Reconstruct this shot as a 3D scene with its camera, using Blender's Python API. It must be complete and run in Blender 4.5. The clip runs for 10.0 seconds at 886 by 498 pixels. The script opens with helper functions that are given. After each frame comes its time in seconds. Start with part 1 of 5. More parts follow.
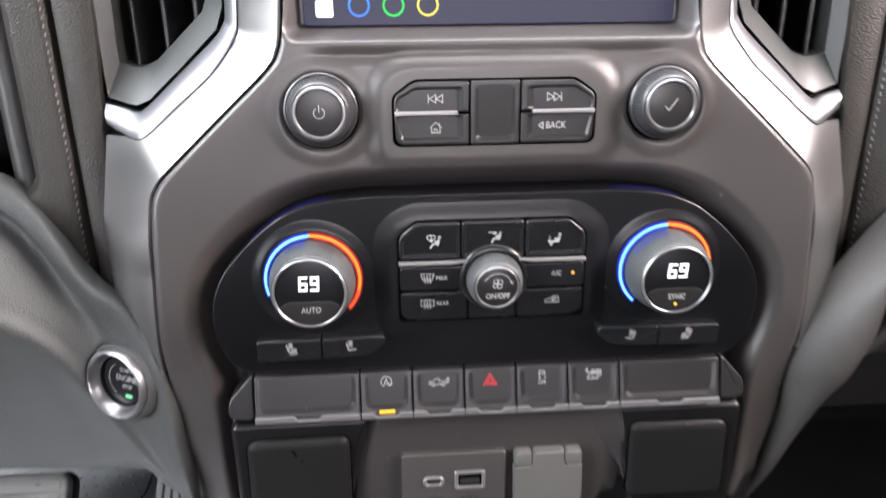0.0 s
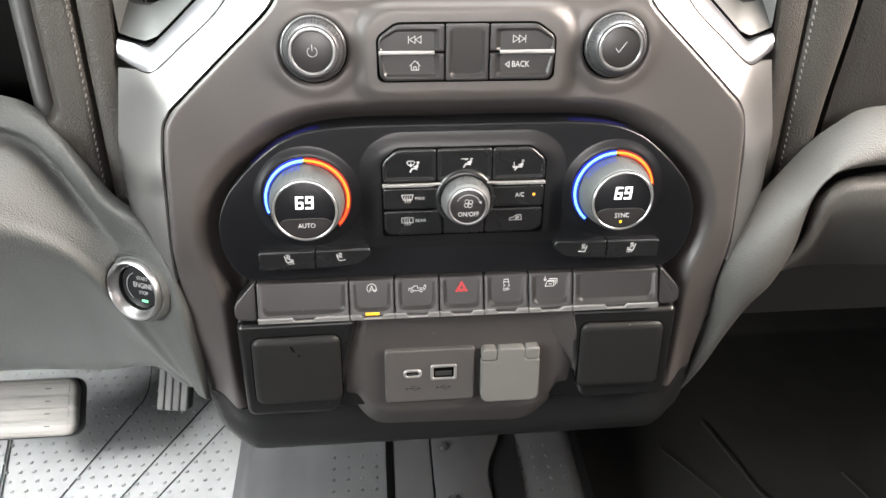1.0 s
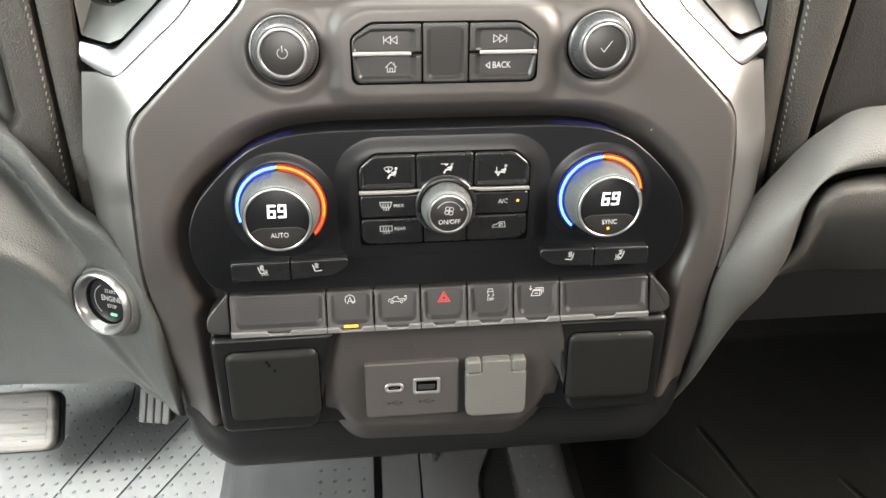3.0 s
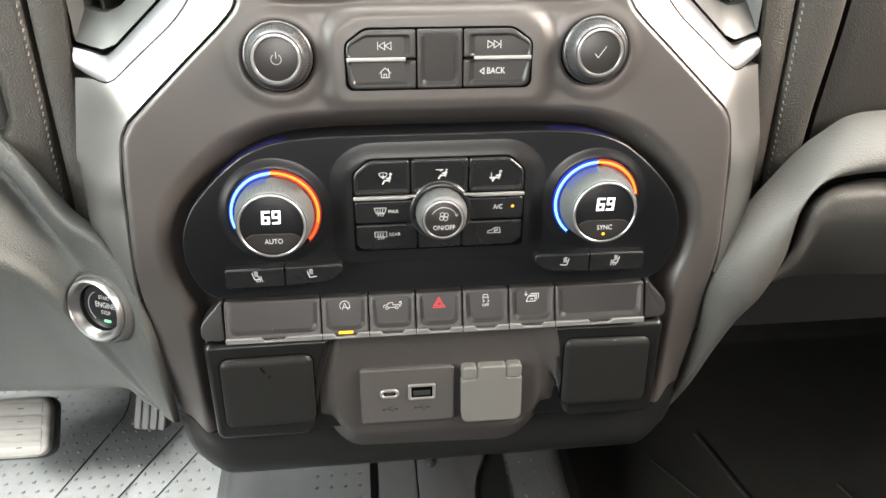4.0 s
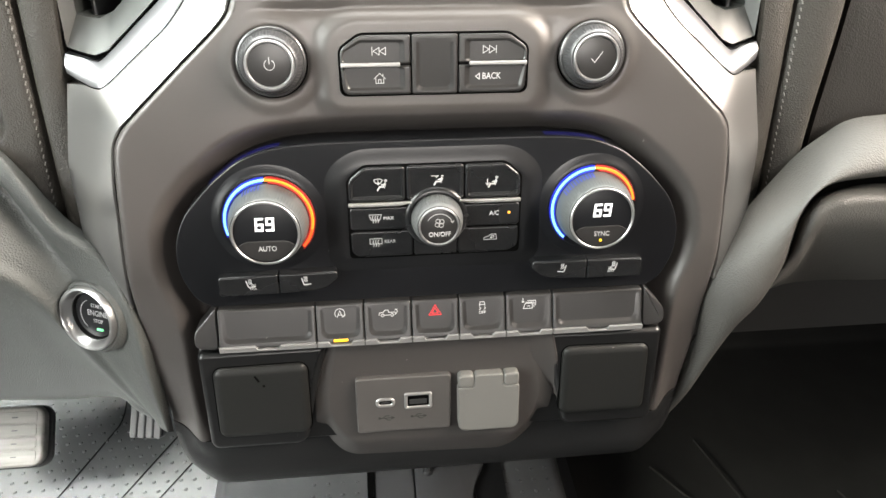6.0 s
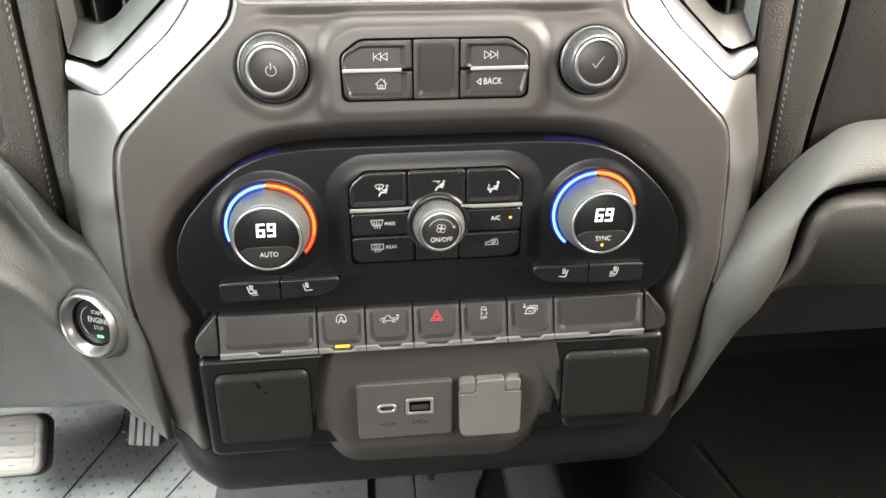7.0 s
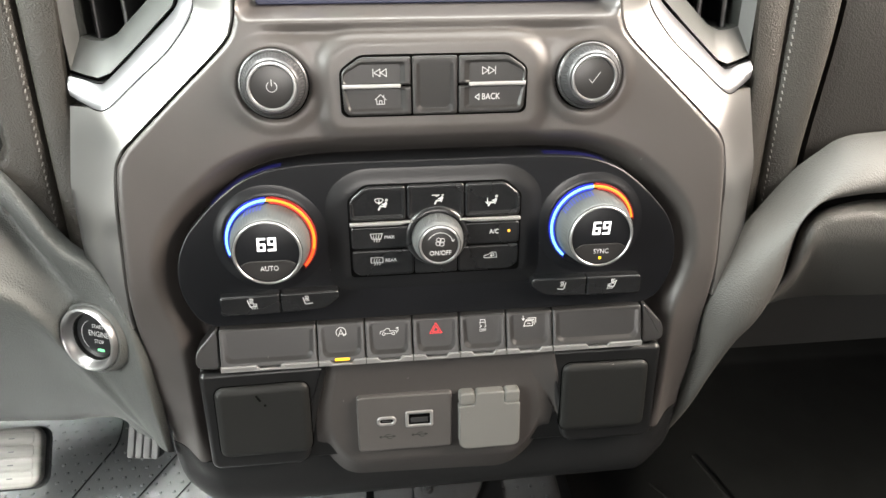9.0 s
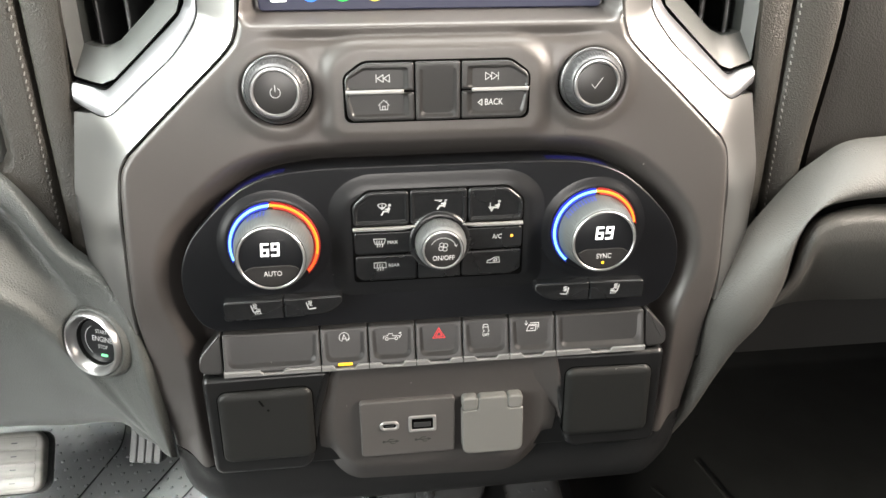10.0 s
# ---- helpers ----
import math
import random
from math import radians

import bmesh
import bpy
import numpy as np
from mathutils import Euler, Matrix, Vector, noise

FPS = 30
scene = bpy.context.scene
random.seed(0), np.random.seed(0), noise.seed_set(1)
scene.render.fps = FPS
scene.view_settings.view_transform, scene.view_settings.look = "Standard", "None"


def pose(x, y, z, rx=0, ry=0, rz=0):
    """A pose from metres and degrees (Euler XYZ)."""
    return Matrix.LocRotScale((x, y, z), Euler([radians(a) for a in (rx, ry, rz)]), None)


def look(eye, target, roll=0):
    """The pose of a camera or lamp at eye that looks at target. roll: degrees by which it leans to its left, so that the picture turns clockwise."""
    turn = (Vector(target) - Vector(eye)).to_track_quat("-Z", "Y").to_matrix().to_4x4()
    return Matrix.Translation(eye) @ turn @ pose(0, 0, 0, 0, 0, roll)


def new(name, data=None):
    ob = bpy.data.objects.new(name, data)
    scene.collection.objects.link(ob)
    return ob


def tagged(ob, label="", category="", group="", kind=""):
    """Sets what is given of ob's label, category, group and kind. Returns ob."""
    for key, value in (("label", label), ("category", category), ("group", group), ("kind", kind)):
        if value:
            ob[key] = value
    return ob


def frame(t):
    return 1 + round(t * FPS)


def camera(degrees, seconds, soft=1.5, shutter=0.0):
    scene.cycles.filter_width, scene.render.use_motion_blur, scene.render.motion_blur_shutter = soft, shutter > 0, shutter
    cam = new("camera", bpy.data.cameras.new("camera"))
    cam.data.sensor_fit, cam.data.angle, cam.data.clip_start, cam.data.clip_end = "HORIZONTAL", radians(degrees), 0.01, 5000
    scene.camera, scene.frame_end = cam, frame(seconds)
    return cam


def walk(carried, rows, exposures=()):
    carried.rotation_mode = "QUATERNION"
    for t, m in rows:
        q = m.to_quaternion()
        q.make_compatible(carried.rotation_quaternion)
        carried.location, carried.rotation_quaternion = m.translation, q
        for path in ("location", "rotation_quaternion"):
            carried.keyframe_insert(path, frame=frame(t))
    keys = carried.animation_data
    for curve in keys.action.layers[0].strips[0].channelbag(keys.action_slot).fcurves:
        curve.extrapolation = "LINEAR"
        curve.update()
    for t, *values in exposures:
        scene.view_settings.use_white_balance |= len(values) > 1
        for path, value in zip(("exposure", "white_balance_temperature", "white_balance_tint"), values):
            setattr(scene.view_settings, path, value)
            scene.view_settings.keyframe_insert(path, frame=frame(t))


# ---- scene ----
# ---- camera ----
cam = camera(63.9, 10.0, shutter=0.5)
LEAN, RISE = 12.0, 0.52
# the instrument stack's own frame: x right, y into the dash, z up its face; it leans back from the upright
S = pose(0, 0, RISE, -LEAN)
IN = S @ Matrix.Translation((-0.053, -0.36, -0.86))
PATH = [
    (0, (0.006, 0.023, 1.003), (0.129, 1.902, 0.328), -0.6),
    (0.5, (0.004, -0.018, 1.017), (0.159, 1.797, 0.191), -0.2),
    (1, (0.003, -0.028, 1.021), (0.179, 1.764, 0.151), 0.4),
    (1.5, (0.005, -0.023, 1.021), (0.185, 1.765, 0.143), 0.5),
    (2, (0.009, -0.019, 1.017), (0.193, 1.773, 0.148), 0.4),
    (2.5, (0.012, -0.014, 1.016), (0.197, 1.78, 0.151), 0.2),
    (4, (0.015, -0.011, 1.017), (0.21, 1.788, 0.166), 0.1),
    (4.5, (0.017, -0.01, 1.016), (0.211, 1.792, 0.17), 0.1),
    (5, (0.017, -0.009, 1.016), (0.209, 1.794, 0.173), 0.0),
    (5.5, (0.018, -0.008, 1.016), (0.212, 1.796, 0.175), -0.0),
    (7, (0.015, -0.007, 1.015), (0.221, 1.805, 0.196), -0.1),
    (7.5, (0.015, -0.008, 1.016), (0.223, 1.807, 0.202), -0.1),
    (8, (0.014, -0.007, 1.017), (0.229, 1.809, 0.207), -0.1),
    (8.5, (0.015, -0.009, 1.017), (0.226, 1.813, 0.219), -0.2),
    (9, (0.014, -0.009, 1.018), (0.228, 1.814, 0.224), -0.2),
    (9.5, (0.013, -0.009, 1.018), (0.226, 1.817, 0.231), -0.3),
    (10, (0.013, -0.009, 1.019), (0.224, 1.818, 0.234), -0.3),
]
walk(cam, [(t, IN @ look(eye, target, roll)) for t, eye, target, roll in PATH],
     exposures=[(0.0, -0.28, 6150, 19), (0.4, 0.08, 6450, 13), (1.0, 0.18, 6500, 12), (2.4, 0.19, 6650, 9), (10.0, 0.19, 6650, 9)])

# ---- sky and daylight through the openings ----
world = bpy.data.worlds.new("sky")
scene.world = world
world.use_nodes = True
wn = world.node_tree.nodes
sky = wn.new("ShaderNodeTexSky")
sky.sky_type, sky.sun_disc = "NISHITA", False
sky.sun_elevation, sky.sun_rotation = radians(50), radians(200)
world.node_tree.links.new(sky.outputs["Color"], wn["Background"].inputs["Color"])
wn["Background"].inputs["Strength"].default_value = 0.05


def window_light(name, eye, target, w, h, power, colour, spread=180):
    lamp = bpy.data.lights.new(name, "AREA")
    lamp.shape, lamp.size, lamp.size_y, lamp.energy, lamp.color = "RECTANGLE", w, h, power, colour
    lamp.spread = radians(spread)
    ob = new(name, lamp)
    ob.matrix_world = look(eye, target)
    return ob


window_light("driver_doorway_daylight", (-0.86, -0.24, 1.0), (-0.40, 0.30, 0.0), 0.3, 0.3, 7.0, (0.97, 1.0, 0.98), 60)
window_light("driver_doorway_forward_daylight", (-0.86, -0.46, 0.74), (-0.2, 0.0, 0.48), 0.36, 0.4, 4.6, (0.97, 1.0, 0.98), 120)
window_light("driver_window_daylight", (-0.86, -0.16, 1.08), (0.0, 0.0, 0.72), 0.7, 0.36, 9.5, (0.93, 1.0, 0.96), 90)
window_light("passenger_window_daylight", (0.86, -0.16, 1.10), (0.0, 0.02, 0.90), 0.7, 0.34, 20.0, (1.0, 0.89, 0.79), 92)
window_light("windscreen_daylight", (0.0, 0.30, 1.22), (0.0, -0.40, 0.55), 1.3, 0.5, 72.0, (0.98, 1.0, 0.97))
window_light("rear_window_daylight", (0.0, -1.80, 1.14), (0.0, 0.0, 0.92), 1.2, 0.34, 2.5, (1.0, 0.95, 0.91), 44)

# ---- materials ----


def material(name, colour, rough=0.5, metal=0.0, grain=0.0, scale=900.0, vary=0.12, wear=0.06, coat=0.0, cells=False, spec=0.5, blotch=18.0):
    m = bpy.data.materials.new(name)
    m.use_nodes = True
    n, k = m.node_tree.nodes, m.node_tree.links
    b = n["Principled BSDF"]
    co = n.new("ShaderNodeTexCoord")
    big, fine = n.new("ShaderNodeTexNoise"), n.new("ShaderNodeTexNoise")
    big.inputs["Scale"].default_value, fine.inputs["Scale"].default_value = blotch, scale
    big.inputs["Detail"].default_value = 5.0
    for t in (big, fine):
        k.new(co.outputs["Object"], t.inputs["Vector"])
    ramp = n.new("ShaderNodeMapRange")
    ramp.inputs[3].default_value, ramp.inputs[4].default_value = 1 - vary, 1 + vary
    k.new(big.outputs["Fac"], ramp.inputs[0])
    mix = n.new("ShaderNodeVectorMath")
    mix.operation = "SCALE"
    mix.inputs[0].default_value = colour
    k.new(ramp.outputs[0], mix.inputs["Scale"])
    k.new(mix.outputs[0], b.inputs["Base Color"])
    rr = n.new("ShaderNodeMapRange")
    rr.inputs[3].default_value, rr.inputs[4].default_value = max(0.02, rough - wear), rough + wear
    k.new(big.outputs["Fac"], rr.inputs[0])
    k.new(rr.outputs[0], b.inputs["Roughness"])
    b.inputs["Metallic"].default_value = metal
    b.inputs["Specular IOR Level"].default_value = spec
    b.inputs["Coat Weight"].default_value = coat
    if grain:
        src = fine
        if cells:
            src = n.new("ShaderNodeTexVoronoi")
            src.inputs["Scale"].default_value = scale
            k.new(co.outputs["Object"], src.inputs["Vector"])
        bump = n.new("ShaderNodeBump")
        bump.inputs["Strength"].default_value, bump.inputs["Distance"].default_value = grain, 0.0006
        k.new(src.outputs[0], bump.inputs["Height"])
        k.new(bump.outputs[0], b.inputs["Normal"])
    return m


def glowing(name, colour, strength, base=0.3):
    m = bpy.data.materials.new(name)
    m.use_nodes = True
    b = m.node_tree.nodes["Principled BSDF"]
    b.inputs["Base Color"].default_value = (*[base * c for c in colour], 1)
    b.inputs["Emission Color"].default_value = (*colour, 1)
    b.inputs["Emission Strength"].default_value = strength
    return m


M_BEZEL = material("charcoal satin plastic", (0.052, 0.0468, 0.0445), 0.37, grain=0.10, scale=2600, spec=0.68)
M_LOWER = material("black moulded plastic", (0.0072, 0.0073, 0.0076), 0.31, grain=0.12, scale=2200, spec=0.52)
M_COWL = material("black grained cowl plastic", (0.0090, 0.0092, 0.0096), 0.46, grain=0.2, scale=2200, spec=0.28)
M_GLOSS = material("smooth black faceplate", (0.0050, 0.0053, 0.0064), 0.315, grain=0.03, scale=2000, spec=0.40)
M_SWELL = material("satin black swelling", (0.0052, 0.0054, 0.0062), 0.34, grain=0.03, scale=2000, spec=0.46)
M_KEY = material("satin black key", (0.014, 0.0134, 0.0132), 0.33, grain=0.06, scale=2400, spec=0.55)
M_CKEY = material("smooth black key", (0.0090, 0.0093, 0.0100), 0.27, grain=0.06, scale=2400, spec=0.45)
M_COVER = material("grained rubbery cover", (0.0100, 0.0102, 0.0098), 0.46, grain=0.25, scale=2000, spec=0.26)
M_SILVER = material("satin silver paint", (0.34, 0.334, 0.326), 0.31, metal=0.93, grain=0.02, scale=3000, vary=0.04)
M_LIP = material("bright silver lip", (0.40, 0.40, 0.42), 0.35, metal=0.95, vary=0.03)
M_CHROME = material("satin chrome", (0.26, 0.26, 0.26), 0.32, metal=0.9, vary=0.03)
M_RIM = material("bright satin chrome", (0.40, 0.40, 0.40), 0.33, metal=0.9, vary=0.04)
M_BAR = material("satin silver bar", (0.28, 0.276, 0.272), 0.36, metal=0.55, vary=0.04)
M_SILL = material("bright silver sill", (0.28, 0.277, 0.274), 0.33, metal=0.6, vary=0.04)
M_FLANGE = material("bright satin rim", (0.10, 0.10, 0.102), 0.30, metal=0.8, vary=0.05)
M_KNOB = material("dark satin metal grip", (0.055, 0.055, 0.057), 0.38, metal=0.6, vary=0.05)
M_CLEAR = material("frosted grey ribbed ring", (0.062, 0.066, 0.066), 0.42, metal=0.1, vary=0.05)
M_FROST = material("matte grey grip", (0.062, 0.064, 0.064), 0.44, vary=0.05, grain=0.2, scale=2500)
M_LEATHER = material("dark stitched leatherette", (0.030, 0.0272, 0.0232), 0.44, grain=0.5, scale=1000, spec=0.34, cells=True)
# one plastic in two tints: each side's daylight is put into its colour
M_DASH = material("grained soft dash plastic", (0.054, 0.057, 0.054), 0.53, grain=0.5, scale=1000, cells=True)
M_DASH_R = material("grained soft dash plastic, warm-lit tint", (0.052, 0.050, 0.046), 0.54, grain=0.42, scale=1000, cells=True)
M_VENT = material("grey vent surround", (0.038, 0.040, 0.038), 0.42, grain=0.1, scale=2000)
M_COLUMN = material("dark satin column trim", (0.040, 0.040, 0.037), 0.42, grain=0.2, scale=1500)
M_BLACK = material("black plastic", (0.008, 0.008, 0.008), 0.45)
# black without sheen: shade inside shallow gaps and wells is put into the colour
M_GAP = material("gap shade and scuff black", (0.0015, 0.0015, 0.0015), 0.9, spec=0.03)
M_THREAD = material("pale grey thread", (0.16, 0.152, 0.145), 0.7)
M_ICON = glowing("backlit white mark", (0.8, 0.8, 0.8), 0.07, 0.5)
M_DIM = material("moulded dark mark", (0.012, 0.012, 0.012), 0.5)
M_RED = glowing("backlit red mark", (0.75, 0.02, 0.03), 0.2, 0.8)
M_OUTLET = material("mid grey flap plastic", (0.115, 0.113, 0.106), 0.46, grain=0.3, scale=2000)
# like the bezel's plastic, darkened for the weaker light low on the stack
M_BLOCK = material("shaded charcoal block plastic", (0.039, 0.0355, 0.034), 0.42, grain=0.2, scale=2400, spec=0.5)
M_PORT = material("charcoal port plate", (0.060, 0.056, 0.054), 0.38, grain=0.15, scale=2400, spec=0.5)
M_MAT = material("grey rubber mat", (0.255, 0.258, 0.26), 0.55, grain=0.3, scale=700, vary=0.25)
# same rubber as M_MAT; the passenger footwell's shade is put into the colour
M_MATR = material("shaded rubber mat", (0.046, 0.043, 0.039), 0.7, grain=0.3, scale=700, vary=0.25, spec=0.1)
M_TUNNEL = material("worn tunnel rubber", (0.052, 0.053, 0.055), 0.5, grain=0.3, scale=700, vary=0.35)
M_PEDAL = material("worn rubber pedal", (0.22, 0.205, 0.19), 0.55, grain=0.4, scale=500, vary=0.75, blotch=60)
pn, pk = M_PEDAL.node_tree.nodes, M_PEDAL.node_tree.links
drawn = pn.new("ShaderNodeMapping")
drawn.inputs["Scale"].default_value = (0.10, 1.6, 1.6)
pk.new(next(n for n in pn if n.type == "TEX_COORD").outputs["Object"], drawn.inputs["Vector"])
for streak in [n for n in pn if n.type == "TEX_NOISE"]:
    pk.new(drawn.outputs[0], streak.inputs["Vector"])
M_GAS = material("grey ribbed pedal rubber", (0.15, 0.15, 0.148), 0.55, grain=0.3, scale=600, vary=0.3)
M_BRACKET = material("dark grey painted bracket", (0.042, 0.042, 0.044), 0.45, grain=0.2, scale=900, vary=0.3)
# near black: the footwells' shade is put into this colour
M_CABIN = material("shade-dark cabin lining", (0.004, 0.004, 0.0039), 0.9, grain=0.3, scale=600, spec=0.08)
M_ROOF = material("headliner cloth", (0.16, 0.155, 0.15), 0.9, grain=0.3, scale=900)
G_PALE = glowing("pale blue light guide", (0.22, 0.64, 1.0), 1.9)
G_DEEP = glowing("deep blue halo glow", (0.006, 0.02, 0.7), 0.4)
G_DEEPR = glowing("deep red halo glow", (0.6, 0.012, 0.008), 0.2)
G_TICKB = glowing("dim blue rib reflection", (0.10, 0.14, 0.8), 0.06, 0.25)
G_INB = glowing("deep blue inner halo", (0.02, 0.05, 0.8), 0.30)
G_INR = glowing("deep red inner halo", (0.7, 0.03, 0.02), 0.28)
G_ORANGE = glowing("orange light guide", (1.0, 0.29, 0.02), 1.5)
G_EMBER = glowing("red orange light guide", (1.0, 0.12, 0.02), 1.4)
G_WHITE = glowing("white display digits", (1.0, 1.0, 1.0), 2.2)
G_AMBER = glowing("amber indicator", (1.0, 0.55, 0.02), 1.6)
G_LED = glowing("orange indicator", (1.0, 0.40, 0.04), 1.6)
G_GREEN = glowing("green indicator", (0.25, 1.0, 0.45), 1.0)
G_SCREEN = glowing("dark blue screen", (0.010, 0.012, 0.040), 1.0)
G_ICONB = glowing("blue screen icon", (0.05, 0.25, 1.0), 1.0)
G_ICONG = glowing("green screen icon", (0.03, 0.7, 0.1), 1.0)
G_ICONY = glowing("yellow screen icon", (0.9, 0.75, 0.1), 1.0)
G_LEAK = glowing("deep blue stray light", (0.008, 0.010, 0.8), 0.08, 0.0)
# shade beneath the dash overhang is put into this dark colour
M_FASCIA = material("overhang-shaded grained fascia", (0.012, 0.0108, 0.0095), 0.52, grain=0.3, scale=950, cells=True, spec=0.3)

# ---- shaping helpers: sizes in millimetres ----
ORIGIN = {}


def thing(name, at, label, category, group="", base=S):
    ob = new(name)
    ob.empty_display_size = 0.01
    ob.matrix_world = base @ Matrix.Translation(Vector(at) * 0.001)
    ORIGIN[ob.name] = Vector(at)
    return tagged(ob, label, category, group)


def part(name, bm, mat, parent, label="", smooth=40):
    root = parent
    while root.parent:
        root = root.parent
    bmesh.ops.recalc_face_normals(bm, faces=bm.faces)
    at = ORIGIN[root.name]
    for v in bm.verts:
        v.co = (v.co - at) * 0.001
    limit = radians(smooth)
    for e in bm.edges:
        e.smooth = len(e.link_faces) == 2 and e.calc_face_angle(0) < limit
    for f in bm.faces:
        f.smooth = True
    me = bpy.data.meshes.new(name)
    bm.to_mesh(me)
    bm.free()
    me.materials.append(mat)
    ob = new(name, me)
    ob.parent = parent
    return tagged(ob, label)


def inset(poly, d):
    out, n = [], len(poly)
    area = sum(poly[i - 1][0] * poly[i][1] - poly[i][0] * poly[i - 1][1] for i in range(n))
    s = 1 if area > 0 else -1
    for i in range(n):
        a, b, c = Vector(poly[i - 1]), Vector(poly[i]), Vector(poly[(i + 1) % n])
        u, v = (b - a).normalized(), (c - b).normalized()
        n1, n2 = Vector((-u.y, u.x)) * s, Vector((-v.y, v.x)) * s
        m = (n1 + n2)
        m = m / max(0.4, 1 + n1.dot(n2))
        out.append((b.x + m.x * d, b.y + m.y * d))
    return out


def rounded(pts, rad, n=5):
    out, count = [], len(pts)
    rads = rad if isinstance(rad, (list, tuple)) else [rad] * count
    for i in range(count):
        a, b, c = Vector(pts[i - 1]), Vector(pts[i]), Vector(pts[(i + 1) % count])
        u, v = (a - b), (c - b)
        t = min(rads[i], 0.48 * u.length, 0.48 * v.length)
        p, q = b + u.normalized() * t, b + v.normalized() * t
        for j in range(n + 1):
            f = j / n
            k = 2 * f * (1 - f) * max(0.15, math.sin(0.5 * u.angle(v)))
            w = (p * (1 - f) ** 2 + b * k + q * f * f) / ((1 - f) ** 2 + k + f * f)
            out.append((w.x, w.y))
    return out


def oblong(x0, z0, x1, z1, r, n=5):
    return rounded([(x0, z0), (x1, z0), (x1, z1), (x0, z1)], r, n)


def mirror(poly):
    return [(-x, z) for x, z in reversed(poly)]


def slab(bm, poly, front, back, r=0.8, seg=3, lean=None, drop=None, soft=False):
    """A block with the outline poly in x, z, from y = back to y = front, its front edge rounded by r (or chamfered: drop deep; soft: swept both ways)."""
    drop = r if drop is None else drop
    rings = [(poly, back), (poly, front + drop)]
    for i in range(1, seg + 1):
        a = 0.5 * math.pi * i / seg
        k = (1 - math.cos(a), 1 - math.sin(a)) if seg > 1 else (1, 0)
        if soft:
            k = (i / seg, 1 - step(0, 1, i / seg))
        rings.append((inset(poly, r * k[0]), front + drop * k[1]))
    made = []
    for ring, y in rings:
        made.append([bm.verts.new((x, y + (lean(x, z) if lean else 0), z)) for x, z in ring])
    n = len(poly)
    for a, b in zip(made, made[1:]):
        for i in range(n):
            j = (i + 1) % n
            bm.faces.new((a[i], a[j], b[j], b[i]))
    bm.faces.new(made[-1])
    bm.faces.new(made[0])
    return bm


def frame_ring(bm, outer, inner, front, back, r=0.6):
    """A flat ring between two outlines of equal count."""
    rings = [(outer, back), (outer, front + r), (inset(outer, r), front), (inset(inner, -r), front), (inner, front + r), (inner, back)]
    made = [[bm.verts.new((x, y, z)) for x, z in ring] for ring, y in rings]
    n = len(outer)
    for k in range(len(made)):
        a, b = made[k], made[(k + 1) % len(made)]
        for i in range(n):
            j = (i + 1) % n
            bm.faces.new((a[i], a[j], b[j], b[i]))
    return bm


def lathe(bm, cx, cz, profile, n=64, turn=None, wobble=None):
    """Turn the profile of (radius, y) round an axis along y; turn: a matrix about (cx, ., cz)."""
    rows = []
    for r, y in profile:
        if r < 1e-6:
            rows.append([bm.verts.new((cx, y, cz))])
        else:
            rows.append([bm.verts.new((cx + (r + (wobble(i, r) if wobble else 0)) * math.cos(2 * math.pi * i / n), y,
                                       cz + (r + (wobble(i, r) if wobble else 0)) * math.sin(2 * math.pi * i / n))) for i in range(n)])
    for a, b in zip(rows, rows[1:]):
        for i in range(n):
            j = (i + 1) % n
            if len(a) == 1:
                bm.faces.new((a[0], b[j], b[i]))
            elif len(b) == 1:
                bm.faces.new((a[i], a[j], b[0]))
            else:
                bm.faces.new((a[i], a[j], b[j], b[i]))
    if turn:
        for row in rows:
            for v in row:
                v.co = turn @ v.co
    return bm


def arc_band(bm, cx, cz, r0, r1, a0, a1, front, back, n=40):
    """A part of a ring from angle a0 to a1 (degrees), with a rounded front."""
    rm, rows = 0.5 * (r0 + r1), []
    prof = [(r0, back), (r0, front + 0.4), (0.6 * r0 + 0.4 * rm, front), (0.6 * r1 + 0.4 * rm, front), (r1, front + 0.4), (r1, back)]
    for i in range(n + 1):
        a = radians(a0 + (a1 - a0) * i / n)
        rows.append([bm.verts.new((cx + r * math.cos(a), y, cz + r * math.sin(a))) for r, y in prof])
    for a, b in zip(rows, rows[1:]):
        for i in range(len(prof)):
            j = (i + 1) % len(prof)
            bm.faces.new((a[i], a[j], b[j], b[i]))
    bm.faces.new(rows[0]), bm.faces.new(rows[-1])
    return bm


def strokes(bm, lines, w, y, at=(0, 0), k=1.0, deep=0.25, lean=0.0):
    """Thin bars along polylines in x, z: printed or moulded marks."""
    for line in lines:
        for a, b in zip(line, line[1:]):
            a, b = Vector(a) * k + Vector(at), Vector(b) * k + Vector(at)
            u = (b - a)
            if u.length < 1e-5:
                continue
            u = u.normalized() * 0.5 * w
            s = Vector((-u.y, u.x))
            ring = [a - u - s, b + u - s, b + u + s, a - u + s]
            f = [bm.verts.new((p.x, y - 0.02 + lean * (p.y - at[1]), p.y)) for p in ring]
            g = [bm.verts.new((p.x, y + deep + lean * (p.y - at[1]), p.y)) for p in ring]
            bm.faces.new(f)
            for i in range(4):
                j = (i + 1) % 4
                bm.faces.new((f[i], f[j], g[j], g[i]))
    return bm


def ring_line(r, n=20, a0=0, a1=360, c=(0, 0)):
    return [(c[0] + r * math.cos(radians(a0 + (a1 - a0) * i / n)), c[1] + r * math.sin(radians(a0 + (a1 - a0) * i / n))) for i in range(n + 1)]


